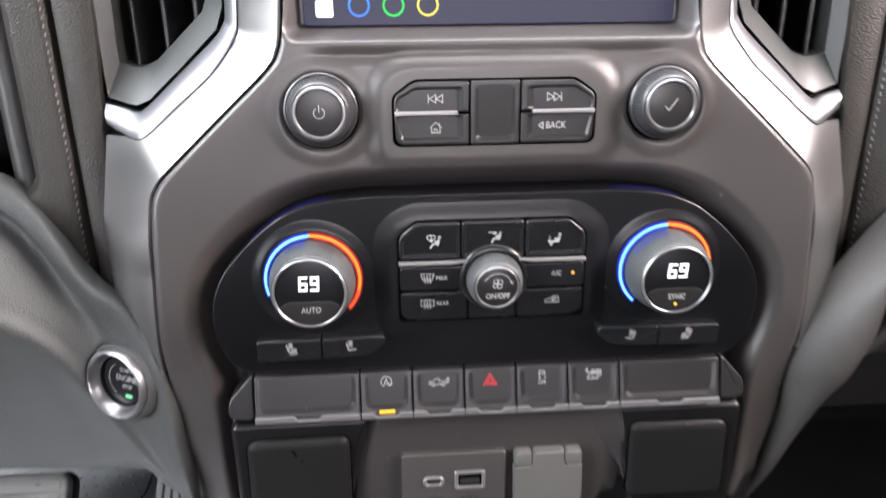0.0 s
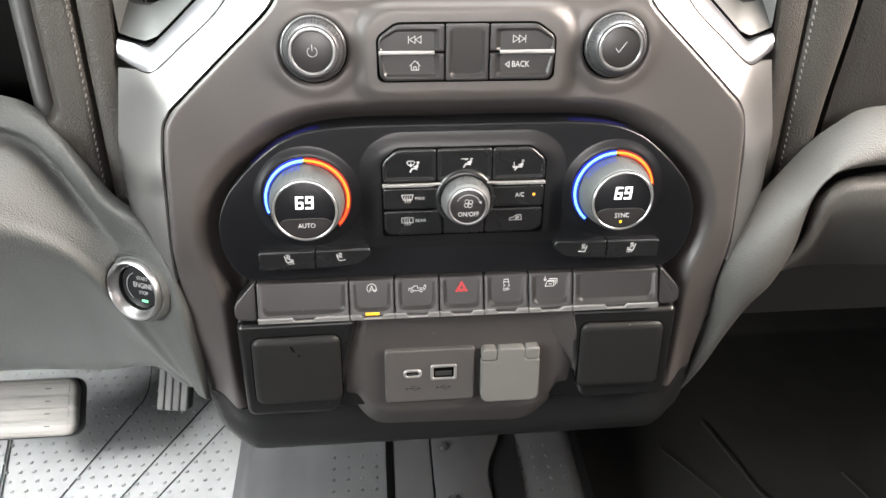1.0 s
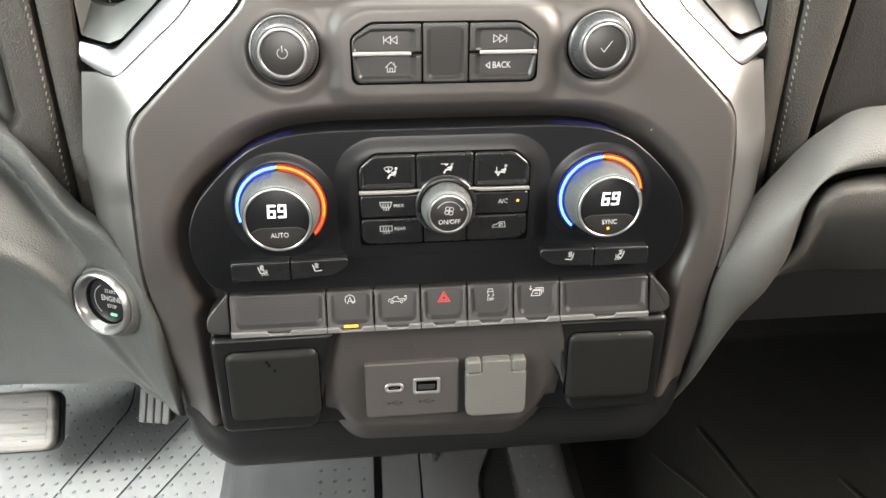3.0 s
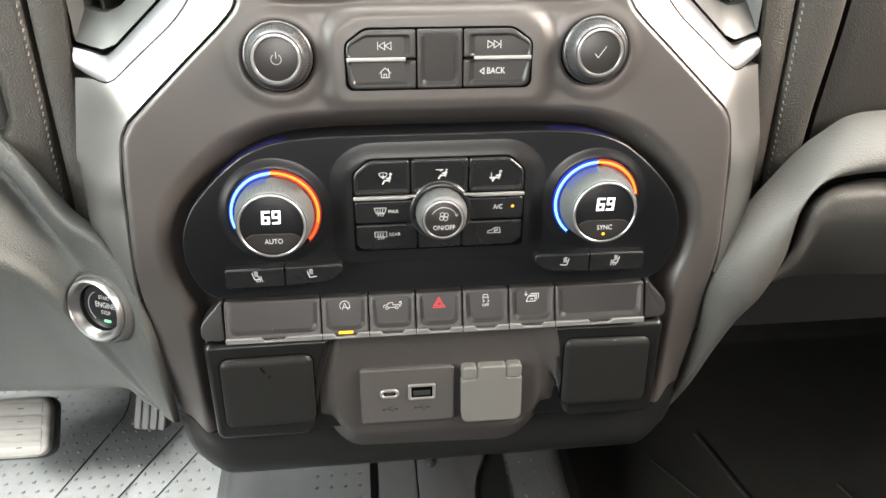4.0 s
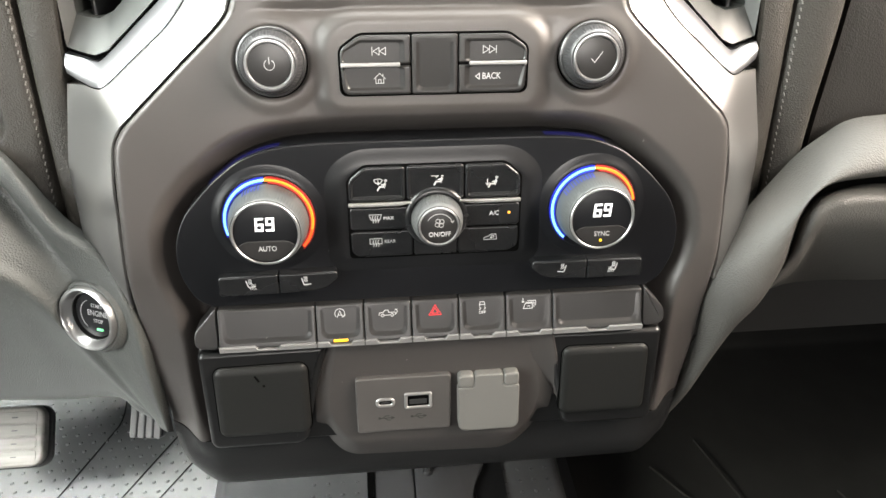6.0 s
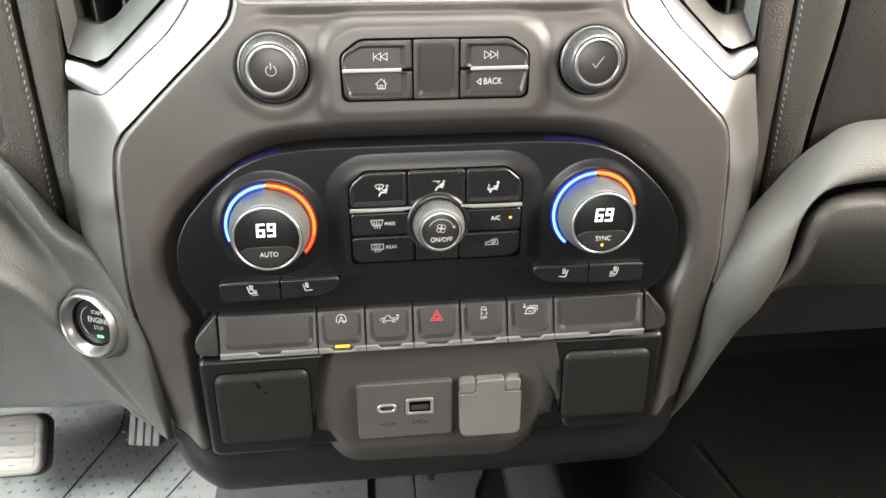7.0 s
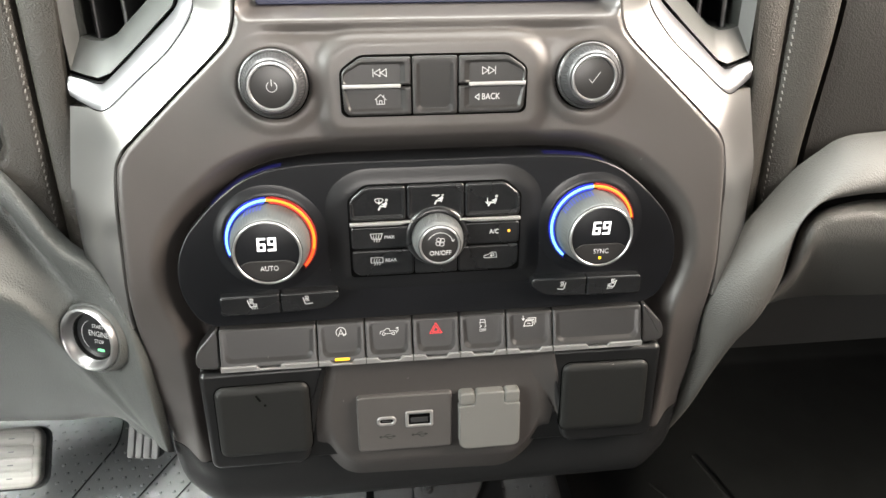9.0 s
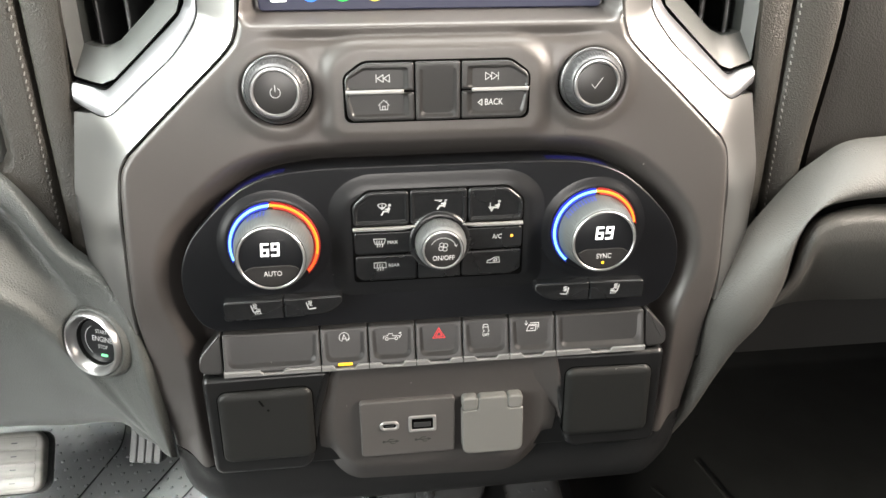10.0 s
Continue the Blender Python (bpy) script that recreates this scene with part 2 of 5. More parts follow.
def lettering(text, size, at, y, parent, mat, name="writing", lean=0.0, turn=None, squeeze=1.0):
    """Flat raised letters from the built-in font, centred at (x, z)."""
    c = bpy.data.curves.new("text", "FONT")
    c.body, c.size, c.align_x, c.align_y, c.extrude = text, size, "CENTER", "CENTER", 0.06
    c.resolution_u = 3
    t = bpy.data.objects.new("text", c)
    me = bpy.data.meshes.new_from_object(t)
    bpy.data.objects.remove(t)
    bm = bmesh.new()
    bm.from_mesh(me)
    bpy.data.meshes.remove(me)
    for v in bm.verts:
        x, z = v.co.x * squeeze, v.co.y
        v.co = Vector((at[0] + x, y - 0.04 - v.co.z + lean * z, at[1] + z))
        if turn:
            v.co = turn @ v.co
    return part(name, bm, mat, parent, smooth=10)


def net(rows, cu=6, cv=6):
    """A smooth sheet through a small net of control points (Catmull-Rom both ways)."""
    def spline(pts, cuts):
        pts = [Vector(p) for p in pts]
        pts = [2 * pts[0] - pts[1]] + pts + [2 * pts[-1] - pts[-2]]
        out = []
        for i in range(1, len(pts) - 2):
            p0, p1, p2, p3 = pts[i - 1:i + 3]
            for j in range(cuts + (i == len(pts) - 3)):
                t = j / cuts
                out.append(0.5 * ((2 * p1) + (p2 - p0) * t + (2 * p0 - 5 * p1 + 4 * p2 - p3) * t * t + (3 * p1 - p0 - 3 * p2 + p3) * t ** 3))
        return out
    wide = [spline(r, cu) for r in rows]
    return [list(r) for r in zip(*[spline(c, cv) for c in zip(*wide)])]


def sheet(bm, grid, thick=None):
    """Quads over a grid of points; thick: a shift by which a second skin lies behind, closed at the rim."""
    v = [[bm.verts.new(p) for p in row] for row in grid]
    for a, b in zip(v, v[1:]):
        for i in range(len(a) - 1):
            bm.faces.new((a[i], a[i + 1], b[i + 1], b[i]))
    if thick:
        t = Vector(thick)
        w = [[bm.verts.new(Vector(p) + t) for p in row] for row in grid]
        for a, b in zip(w, w[1:]):
            for i in range(len(a) - 1):
                bm.faces.new((a[i], b[i], b[i + 1], a[i + 1]))
        rim = [(0, j) for j in range(len(v[0]))] + [(i, -1) for i in range(1, len(v))]
        rim += [(-1, -1 - j) for j in range(1, len(v[0]))] + [(-1 - i, 0) for i in range(1, len(v) - 1)]
        ids = [(i % len(v), j % len(v[0])) for i, j in rim]
        for p, q in zip(ids, ids[1:] + ids[:1]):
            bm.faces.new((v[p[0]][p[1]], w[p[0]][p[1]], w[q[0]][q[1]], v[q[0]][q[1]]))
    return bm


def along(table, z):
    """Linear reading of x over z from points in falling z."""
    if z >= table[0][1]:
        return table[0][0]
    for (x0, z0), (x1, z1) in zip(table, table[1:]):
        if z >= z1:
            return x0 + (x1 - x0) * (z0 - z) / max(1e-6, z0 - z1)
    return table[-1][0]


def eased(pts, cuts=6):
    """A smooth line through a few points of the plan."""
    return [(p.x, p.z) for p in net([[(x, 0, z) for x, z in pts], [(x, 1, z) for x, z in pts]], cuts, 1)[0]]


def gap_to(poly, x, z):
    """Distance from outside to a closed outline; 0 inside."""
    inside, best, n = False, 1e9, len(poly)
    for i in range(n):
        (ax, az), (bx, bz) = poly[i - 1], poly[i]
        if (az > z) != (bz > z) and x < ax + (bx - ax) * (z - az) / (bz - az):
            inside = not inside
        dx, dz = bx - ax, bz - az
        t = max(0.0, min(1.0, ((x - ax) * dx + (z - az) * dz) / (dx * dx + dz * dz + 1e-9)))
        best = min(best, (x - ax - t * dx) ** 2 + (z - az - t * dz) ** 2)
    return 0.0 if inside else math.sqrt(best)


def step(e0, e1, v):
    t = max(0.0, min(1.0, (v - e0) / (e1 - e0)))
    return t * t * (3 - 2 * t)


def flat_faces(ob):
    """Keeps broad faces flat between their rounded edges."""
    ob.modifiers.new("normals", "WEIGHTED_NORMAL").keep_sharp = True
    return ob


def slab_part(name, poly, front, back, mat, parent, r=0.8, label="", seg=3, lean=None, drop=None, soft=False):
    return flat_faces(part(name, slab(bmesh.new(), poly, front, back, r, seg, lean, drop, soft), mat, parent, label))


def scooped(poly, rim, bed, front, back, r, depth, lean=None):
    """A key whose face is scooped out: outline poly, the scoop's upper edge rim and its floor bed (equal counts), depth(x, z) deep."""
    bm = bmesh.new()
    rings = [(poly, lambda x, z: back), (poly, lambda x, z: front + r)]
    for a in (30, 60, 90):
        rings.append((inset(poly, r * (1 - math.cos(radians(a)))), lambda x, z, a=a: front + r * (1 - math.sin(radians(a)))))
    scoop = []
    for f in (0.0, 0.12, 0.35, 0.65, 0.88, 1.0):
        line = [(p[0] + (q[0] - p[0]) * f, p[1] + (q[1] - p[1]) * f) for p, q in zip(rim, bed)]
        scoop.append((line, lambda x, z, f=f: front + depth(x, z) * step(0, 1, f)))

    def made(group):
        return [[bm.verts.new((x, y(x, z) + (lean(x, z) if lean else 0), z)) for x, z in ring] for ring, y in group]
    shell, bowl = made(rings), made(scoop)
    for group in (shell, bowl):
        for a, b in zip(group, group[1:]):
            for i in range(len(a)):
                j = (i + 1) % len(a)
                bm.faces.new((a[i], a[j], b[j], b[i]))
    bm.faces.new(shell[0])
    bm.faces.new(bowl[-1])
    if len(shell[-1]) == len(bowl[0]):
        for i in range(len(poly)):
            bm.faces.new((shell[-1][i - 1], shell[-1][i], bowl[0][i], bowl[0][i - 1]))
        return bm
    edges_ = [bm.edges.get((line[i - 1], line[i])) for line in (shell[-1], bowl[0]) for i in range(len(line))]
    bmesh.ops.triangle_fill(bm, use_beauty=True, edges=edges_)
    return bm


def box(bm, x0, x1, y0, y1, z0, z1):
    v = [bm.verts.new(p) for p in ((x0, y0, z0), (x1, y0, z0), (x1, y1, z0), (x0, y1, z0), (x0, y0, z1), (x1, y0, z1), (x1, y1, z1), (x0, y1, z1))]
    for f in ((0, 3, 2, 1), (4, 5, 6, 7), (0, 1, 5, 4), (1, 2, 6, 5), (2, 3, 7, 6), (3, 0, 4, 7)):
        bm.faces.new([v[i] for i in f])
    return bm

# ---- the cabin that closes the place ----


def structure(name, bm, mat, label, category, smooth=40):
    bmesh.ops.recalc_face_normals(bm, faces=bm.faces)
    for v in bm.verts:
        v.co *= 0.001
    for e in bm.edges:
        e.smooth = len(e.link_faces) == 2 and e.calc_face_angle(0) < radians(smooth)
    for f in bm.faces:
        f.smooth = True
    me = bpy.data.meshes.new(name)
    bm.to_mesh(me)
    bm.free()
    me.materials.append(mat)
    return tagged(new(name, me), label, category, kind="structure")


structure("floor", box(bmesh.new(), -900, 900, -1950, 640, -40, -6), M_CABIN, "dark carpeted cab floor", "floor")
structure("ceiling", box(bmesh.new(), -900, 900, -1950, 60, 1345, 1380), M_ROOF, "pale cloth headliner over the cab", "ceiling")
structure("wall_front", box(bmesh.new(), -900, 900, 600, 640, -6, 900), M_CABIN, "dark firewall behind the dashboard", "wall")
bm = bmesh.new()
for x0, x1, z0, z1 in ((-900, 900, -6, 760), (-900, -640, 760, 1345), (640, 900, 760, 1345), (-640, 640, 1260, 1345)):
    box(bm, x0, x1, -1950, -1900, z0, z1)
structure("wall_rear", bm, M_CABIN, "dark rear wall of the cab with its window opening", "wall")
for side, name, low in ((-1, "wall_left", 40), (1, "wall_right", 700)):
    bm = bmesh.new()
    xs = sorted((side * 900, side * 940))
    for y0, y1, z0, z1 in ((-1950, -980, -6, 1345), (90, 640, -6, 900), (90, 300, 900, 1345), (-980, 90, -6, low), (-980, 90, 1210, 1345)):
        box(bm, *xs, y0, y1, z0, z1)
    structure(name, bm, M_CABIN, "cab side lining with an open doorway" if side < 0 else "cab side lining with its window opening", "wall")
bm = bmesh.new()
for x0, x1 in ((-900, -720), (720, 900)):
    v = [bm.verts.new(p) for p in ((x0, 600, 900), (x1, 600, 900), (x1, 60, 1345), (x0, 60, 1345), (x0, 640, 930), (x1, 640, 930), (x1, 60, 1380), (x0, 60, 1380))]
    for f in ((0, 1, 2, 3), (4, 7, 6, 5), (0, 4, 5, 1), (1, 5, 6, 2), (2, 6, 7, 3), (3, 7, 4, 0)):
        bm.faces.new([v[i] for i in f])
structure("trim", bm, M_ROOF, "pale windscreen pillars beside the glass", "trim")

# ---- dashboard: the large fixed panels ----
dash = thing("dashboard", (0, 60, -60), "grey and black moulded truck dashboard with silver trims and stitched leatherette", "dashboard")

SEAM = eased([(93, 205), (95, 150), (96.3, 131), (98.5, 120), (104.5, 110.5), (128, 89), (153, 66), (161.5, 57), (166, 45), (169.3, 11), (171.6, -27), (170.8, -61), (169, -93), (167.6, -119), (167, -137)], 8)
PLATE = [(0, 50.7), (40, 50.7), (67, 50.2), (87, 47.8), (102.7, 42.2), (112.5, 35.6), (121, 28.4), (129, 20.2), (136, 11.5), (141.3, 0), (143.3, -11), (142.6, -23), (138.6, -34), (134, -40.5), (127, -44.5)]
PLATE = eased(PLATE, 4)
PLATE = PLATE + [(-x, z) for x, z in reversed(PLATE[1:])]
HALF = len(PLATE) // 2 + 1
CORE = [p for p in PLATE[:HALF] if p[1] > -24]
CORE = CORE + [(140.5, -42), (139, -60), (139, -139)]
CORE = CORE + [(-x, z) for x, z in reversed(CORE[1:])]
MOUND = rounded([(-52, 70.5), (52, 70.5), (52.5, 103), (41, 111), (-41, 111), (-52.5, 103)], 5)
KNOBS = ((-81.3, 91.6), (82.0, 92.0))


def face(x, z):
    """Depth of the bezel: dished towards the climate plate, raised round the keys, sunk to the screen."""
    w = along(SEAM, z)
    e = max(0.0, w - abs(x))
    y = 1.6 * max(0.0, 1 - e / 3.2) ** 2
    d = gap_to(CORE, x, z)
    y += (20.0 - 13.0 * step(-108, -137, z)) * max(0.0, 1 - d / (14.5 - 5.0 * step(-25, -52, z))) ** 1.6
    g = gap_to(MOUND, x, z)
    y -= 3.0 * (1 - step(0.0, 10.5, g))
    for kx, kz in KNOBS:
        r = math.hypot(x - kx, z - kz)
        y -= 0.9 * step(17.0, 19.5, r) * (1 - step(20.5, 27.0, r))
        y += 3.0 * (1 - step(16.5, 18.5, r))
    # the limbs draw back towards their feet
    y += 7.5 * step(-15, -80, z) * max(0.0, min(1.0, (abs(x) - 143) / 24.0)) + 6.5 * step(-80, -137, z) * step(145, 160, abs(x))
    # ledge and recess of the screen
    if z > 110:
        inner = step(97.5, 89.5, abs(x))
        y += 16.0 * step(122.0, 130.5, z) * inner
        y += 1.6 * math.exp(-((z - 117.0) / 3.0) ** 2) * step(90, 70, abs(x))
    return y


def sag(x, z):
    """The seam between limb and cowl drops towards the middle."""
    return (9.0 * step(146, 166, abs(x)) - 4.0) * step(-112, -137, z) * step(-166, -138, z)


zs = [200 - i * 3.0 for i in range(20)] + [140 - i * 0.8 for i in range(125)] + [40 - i * 2.0 for i in range(91)]
zs = [z for z in zs if z > -137] + [-137]
grid = []
for z in zs:
    w = along(SEAM, z)
    grid.append([Vector((x, face(x, z), z + sag(x, z))) for x in [w * (i / 105.0 - 1) for i in range(211)]])
for row in grid:
    row.insert(0, row[0] + Vector((0, 14, 0)))
    row.append(row[-1] + Vector((0, 14, 0)))
part("centre_bezel", sheet(bmesh.new(), grid, (0, 5, 0)), M_BEZEL, dash, "charcoal satin centre bezel", smooth=60)

# lower cowl under the bezel
HEM = [(167, -137), (166.4, -148), (164.6, -158), (161, -168), (156.5, -176.5), (149, -182.5), (138, -186.3), (124, -188.3), (110, -189)]
rows = []
for z in [-137.7 - 1.6 * i for i in range(32)] + [-188.9]:
    w = along(HEM, z)
    row = []
    for i in range(61):
        x = w * (i / 30.0 - 1)
        e = w - abs(x)
        y = 2.5 + 5.0 * max(0.0, 1 - e / 12.0) ** 2 + 22.0 * (1 - math.sqrt(max(0.0, 1 - max(0.0, (-163 - z) / 26.2) ** 2)))
        y += 8.0 * step(137, 160, abs(x))
        y += (face(x, -136.9) - y) * step(-156, -138, z) * step(139.5, 143, abs(x))
        row.append(Vector((x, y, z + sag(x, z))))
    rows.append([row[0] + Vector((0, 60, 0))] + row + [row[-1] + Vector((0, 60, 0))])
rows.append([p + Vector((0, 60, 0)) for p in rows[-1]])
part("lower_cowl", sheet(bmesh.new(), rows, (0, 3, 0)), M_COWL, dash, "black rounded underside of the centre stack", smooth=60)
# body behind the stack
bm = bmesh.new()
box(bm, -120, 120, 34, 240, -150, 60)
part("stack_body", bm, M_BLACK, dash)

# silver trims: dressed bands beside the bezel
OUTER = [(119, 205), (120, 131), (122, 123), (134, 108), (169, 79), (178, 77.6), (194, 83), (199.6, 37), (199.5, 1), (198, -14), (190, -30), (174, -46)]
SEAM_T = [p for p in SEAM if p[1] > -46]


def trim_y(x, z):
    best = 1e9
    for (ax, az), (bx, bz) in zip(SEAM, SEAM[1:]):
        dx, dz = bx - ax, bz - az
        t = max(0.0, min(1.0, ((x - ax) * dx + (z - az) * dz) / (dx * dx + dz * dz)))
        best = min(best, math.hypot(x - ax - t * dx, z - az - t * dz))
    k = step(30, 70, z)
    y = 3.5 + (0.42 + 0.13 * k) * best + 0.011 * best * best
    y = y if y < 26 else 26 + 11 * (1 - math.exp((26 - y) / 11))
    # a soft crease from the bezel's corner to the lip's corner; below it the band turns outwards
    w = step(-24.0, 34.0, ((x - 165) * 30 - (z - 47) * 13) / 32.7) * step(8, 45, z) * (1 - step(80, 92, z))
    return y + w * (3.5 + 0.80 * (x - 165) + 0.32 * (z - 47) - y)


for s in (-1, 1):
    rows = []
    for z in [204 - 4 * i for i in range(16)] + [140 - i for i in range(190)]:
        if z < -45:
            break
        a, b = along(SEAM_T, z) + 1.6, along(OUTER, z)
        if b - a < 0.5:
            b = a + 0.5
        xs = [a, a + 0.25, a + 0.49] if b - a < 1 else [a + min(1.0, 0.2 * (b - a)), a + min(2.5, 0.3 * (b - a)), a + min(5, 0.45 * (b - a))]
        xs = [a] + xs[:3] + [xs[-1] + (b - xs[-1]) * i / 9.0 for i in range(1, 10)]
        row = [Vector((s * x, trim_y(x, z), z)) for x in xs]
        row[0].y += 1.2
        row.insert(0, row[0] + Vector((0, 7, 0)))
        row.append(row[-1] + Vector((0, 7, 0)))
        rows.append(row)
    part("silver_trim", sheet(bmesh.new(), rows, (0, 3, 0)), M_SILVER, dash, "satin silver trim band", smooth=50)

    # bright lip above it, round the vent's foot
    low = [(193.4, 82.2), (186, 79.2), (177, 77), (169, 79), (152, 93), (134, 108), (123, 122), (120, 132), (119, 160), (118, 205)]
    high = [(192.5, 93), (184, 91), (176.8, 89.2), (170.5, 91.7), (151.2, 108.6), (133.8, 124.1), (129.5, 130.1), (127.7, 136.1), (126.7, 160), (125.2, 205)]
    lp = net([[(x, 0, z) for x, z in low], [(0.5 * (a + c), 0, 0.5 * (b + d)) for (a, b), (c, d) in zip(low, high)], [(x, 0, z) for x, z in high]], 5, 4)
    rows = []
    for i, r in enumerate(lp):
        f = i / (len(lp) - 1)
        rows.append([Vector((s * p.x, trim_y(p.x, p.z) - 2.6 * math.sin(math.pi * f) ** 0.7 + 1.5 * f, p.z)) for p in r])
    for line in (rows[0], rows[-1]):
        bm = bmesh.new()
        rings = []
        for p in line:
            rings.append([bm.verts.new((p.x + s * 0.36 * math.cos(a), p.y - 0.2, p.z + 0.36 * math.sin(a))) for a in (0, 1.57, 3.14, 4.71)])
        for a, b in zip(rings, rings[1:]):
            for i in range(4):
                bm.faces.new((a[i], a[(i + 1) % 4], b[(i + 1) % 4], b[i]))
        part("groove", bm, M_GAP, dash)
    rows.insert(0, [p + Vector((0, 4, 0)) for p in rows[0]])
    rows.append([p + Vector((0, 10, 0)) for p in rows[-1]])
    part("trim_lip", sheet(bmesh.new(), rows, (0, 3, 0)), M_LIP, dash, "bright silver lip", smooth=50)

    # leatherette strip beside the trim, black seam and stitched panel
    rows = []
    for i in range(40):
        z = 205 - 5.6 * i
        a, b = max(along(OUTER, z), 192 + 8 * step(140, 80, z)) - 1.0, 212.0
        if z > 84:
            a = 194.5 + 3 * step(135, 84, z)
        rows.append([Vector((s * (a - 3 + (b - a + 3) * k / 10.0), 37.5 - 3.5 * math.sin(math.pi * (0.15 + 0.85 * k / 10.0)) ** 0.6 + (4 if k == 10 else 0), z)) for k in range(11)])
        rows[-1].insert(0, rows[-1][0] + Vector((-s * 0.5, 22, 0)))
    part("leather_strip", sheet(bmesh.new(), rows, (0, 12, 0)), M_LEATHER, dash, "narrow dark leatherette strip", smooth=70)
    rows = []
    for i in range(40):
        z = 205 - 5.6 * i
        reach = 42 - 15 * step(40, 52, z) if s < 0 else 29.5 - 9 * step(126, 20, z)
        row = []
        for k in range(15):
            f = k / 14.0
            y = 38.5 - 3.0 * math.sin(math.pi * min(1, f * 6) / 2) + (3 if k == 0 else 0)
            y += (90 * max(0, f - 0.62) ** 2 if s < 0 else 10 * max(0, f - 0.8) ** 2 * 25 - 6 * step(0, 0.7, f))
            row.append(Vector((s * (212.6 + reach * f), y, z)))
        rows.append(row)
    part("leather_panel", sheet(bmesh.new(), rows, (0, 20, 0)), M_LEATHER, dash, "stitched dark leatherette panel", smooth=70)
    stitch = bmesh.new()
    for i in range(55):
        z = 200 - 4.05 * i
        strokes(stitch, [[(s * 215.0, z), (s * 215.5, z - 1.5)]], 0.45, 35.0, deep=1.0)
    tagged(part("stitching", stitch, M_THREAD, dash, "pale grey stitching"), kind="stuff")

# passenger side fascia beyond the gap
rows = []
for i in range(12):
    z = 215 - 20 * i
    row = []
    for x in (245, 245.6, 247, 250, 256, 290, 340, 420, 520, 640, 760, 881):
        x -= 6.0 * step(126, 20, z) * step(400, 245, x)
        row.append(Vector((x, 38 + (26 if x < 245.3 - 6.0 * step(126, 20, z) else 0) - 3.5 * step(240, 262, x) + 0.03 * (x - 241) - 0.02 * (z - 60), z)))
    rows.append(row)
part("passenger_fascia", sheet(bmesh.new(), rows, (0, 20, 0)), M_FASCIA, dash, "grained passenger fascia, darkened for the overhang's shade", smooth=70)
# satin trim at the steering column, an unseen block added for shade, the dark recess and the dash top
rows = []
for z in (206, 170, 140, 110, 80, 60, 48, 38):
    rows.append([Vector((x, y, z)) for x, y in ((-234, 64), (-236, 55), (-238.5, 50), (-241.5, 47), (-245, 46), (-248.5, 47), (-252, 51), (-255, 59), (-258, 80))])
part("column_trim", sheet(bmesh.new(), rows, (0, 14, 0)), M_COLUMN, dash, "dark satin trim beside the steering column", smooth=70)
# out of view; added only to keep daylight off the panel and bolster
shade_block = slab(bmesh.new(), oblong(-500, 110, -385, 205, 30, 6), -250, 95, 26, 5)
part("column_shade_block", shade_block, M_BLACK, dash, "unseen black block added to shade the driver's side")
# flat board; the recess's darkness comes from its near-black colour
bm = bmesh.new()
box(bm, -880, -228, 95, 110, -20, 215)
part("column_recess", bm, M_CABIN, dash, "recess beside the steering column, its shade painted near black")
rows = []
for y, z in ((48, 206), (44, 212), (60, 222), (200, 236), (560, 330)):
    rows.append([Vector((x, y, z)) for x in range(-880, 881, 110)])
part("dash_top", sheet(bmesh.new(), rows, (0, 10, -6)), M_DASH, dash, "dark grained dash top", smooth=60)

# driver's knee bolster: edge, crest, flank, valley, bulge, belly, underside, each a flowing line from the door to the stack's foot
edge = [(-640, 60, 70), (-400, 58, 66), (-300, 52, 62), (-262, 48, 58), (-244, 48, 46), (-228, 40, 27), (-212, 35, 2), (-192, 27, -14), (-173, 13, -40), (-167.5, 10, -95), (-167, 13, -140)]
crest = [(-640, 52, 66), (-400, 50, 62), (-300, 45, 57), (-258, 38, 52), (-236, 29, 40), (-222, 21.5, 22), (-209, 16, 2), (-188, 12, -16), (-175, 4, -46), (-170.5, 3, -95), (-169, 8, -136)]
flank = [(-640, 44, 62), (-400, 42, 56), (-302, 38, 50), (-259, 33, 43), (-239, 27, 29), (-227, 23, 12), (-214, 19, -8), (-196, 14, -30), (-182, 7, -62), (-176, 6, -102), (-172, 12, -138)]
valley = [(-640, 30, 54), (-400, 28, 48), (-310, 33, 42), (-262, 39, 33), (-243, 36, 17), (-232, 32, 2), (-219, 25, -16), (-204, 18, -44), (-193, 14, -78), (-185, 14, -108), (-177, 18, -139)]
bulge = [(-640, 2, 34), (-400, 2, 28), (-318, 4, 20), (-274, 8, 10), (-256, 12, -2), (-243, 15, -12), (-230, 17, -26), (-217, 18, -46), (-205, 18, -76), (-194, 20, -104), (-181, 24, -138)]
belly = [(-640, -2, -2), (-400, -2, -6), (-325, 0, -10), (-288, 3, -15), (-264, 8, -21), (-247, 11, -29), (-234, 14, -40), (-222, 17, -60), (-211, 20, -84), (-199, 24, -110), (-183, 28, -140)]
under = [(-640, 66, -96), (-400, 66, -98), (-332, 64, -98), (-300, 62, -98), (-276, 60, -100), (-256, 56, -102), (-240, 52, -104), (-222, 46, -110), (-210, 42, -118), (-199, 38, -130), (-185, 34, -142)]
hem = [(-640, 132, -188), (-400, 130, -188), (-337, 128, -187), (-310, 122, -184), (-289, 116, -181), (-265, 106, -175), (-246, 96, -167), (-222, 80, -156), (-208, 66, -150), (-199, 56, -150), (-186, 44, -147)]
tuck = [(x, y + 90, z) for x, y, z in hem]
sweep = net([edge, crest, flank, valley, bulge, belly, under, hem, tuck], 12, 10)
for row in sweep:
    for p in row:
        p.y += 22 * (1 - step(15.5, 19.5, math.hypot(p.x + 201.5, p.z + 53.5)))
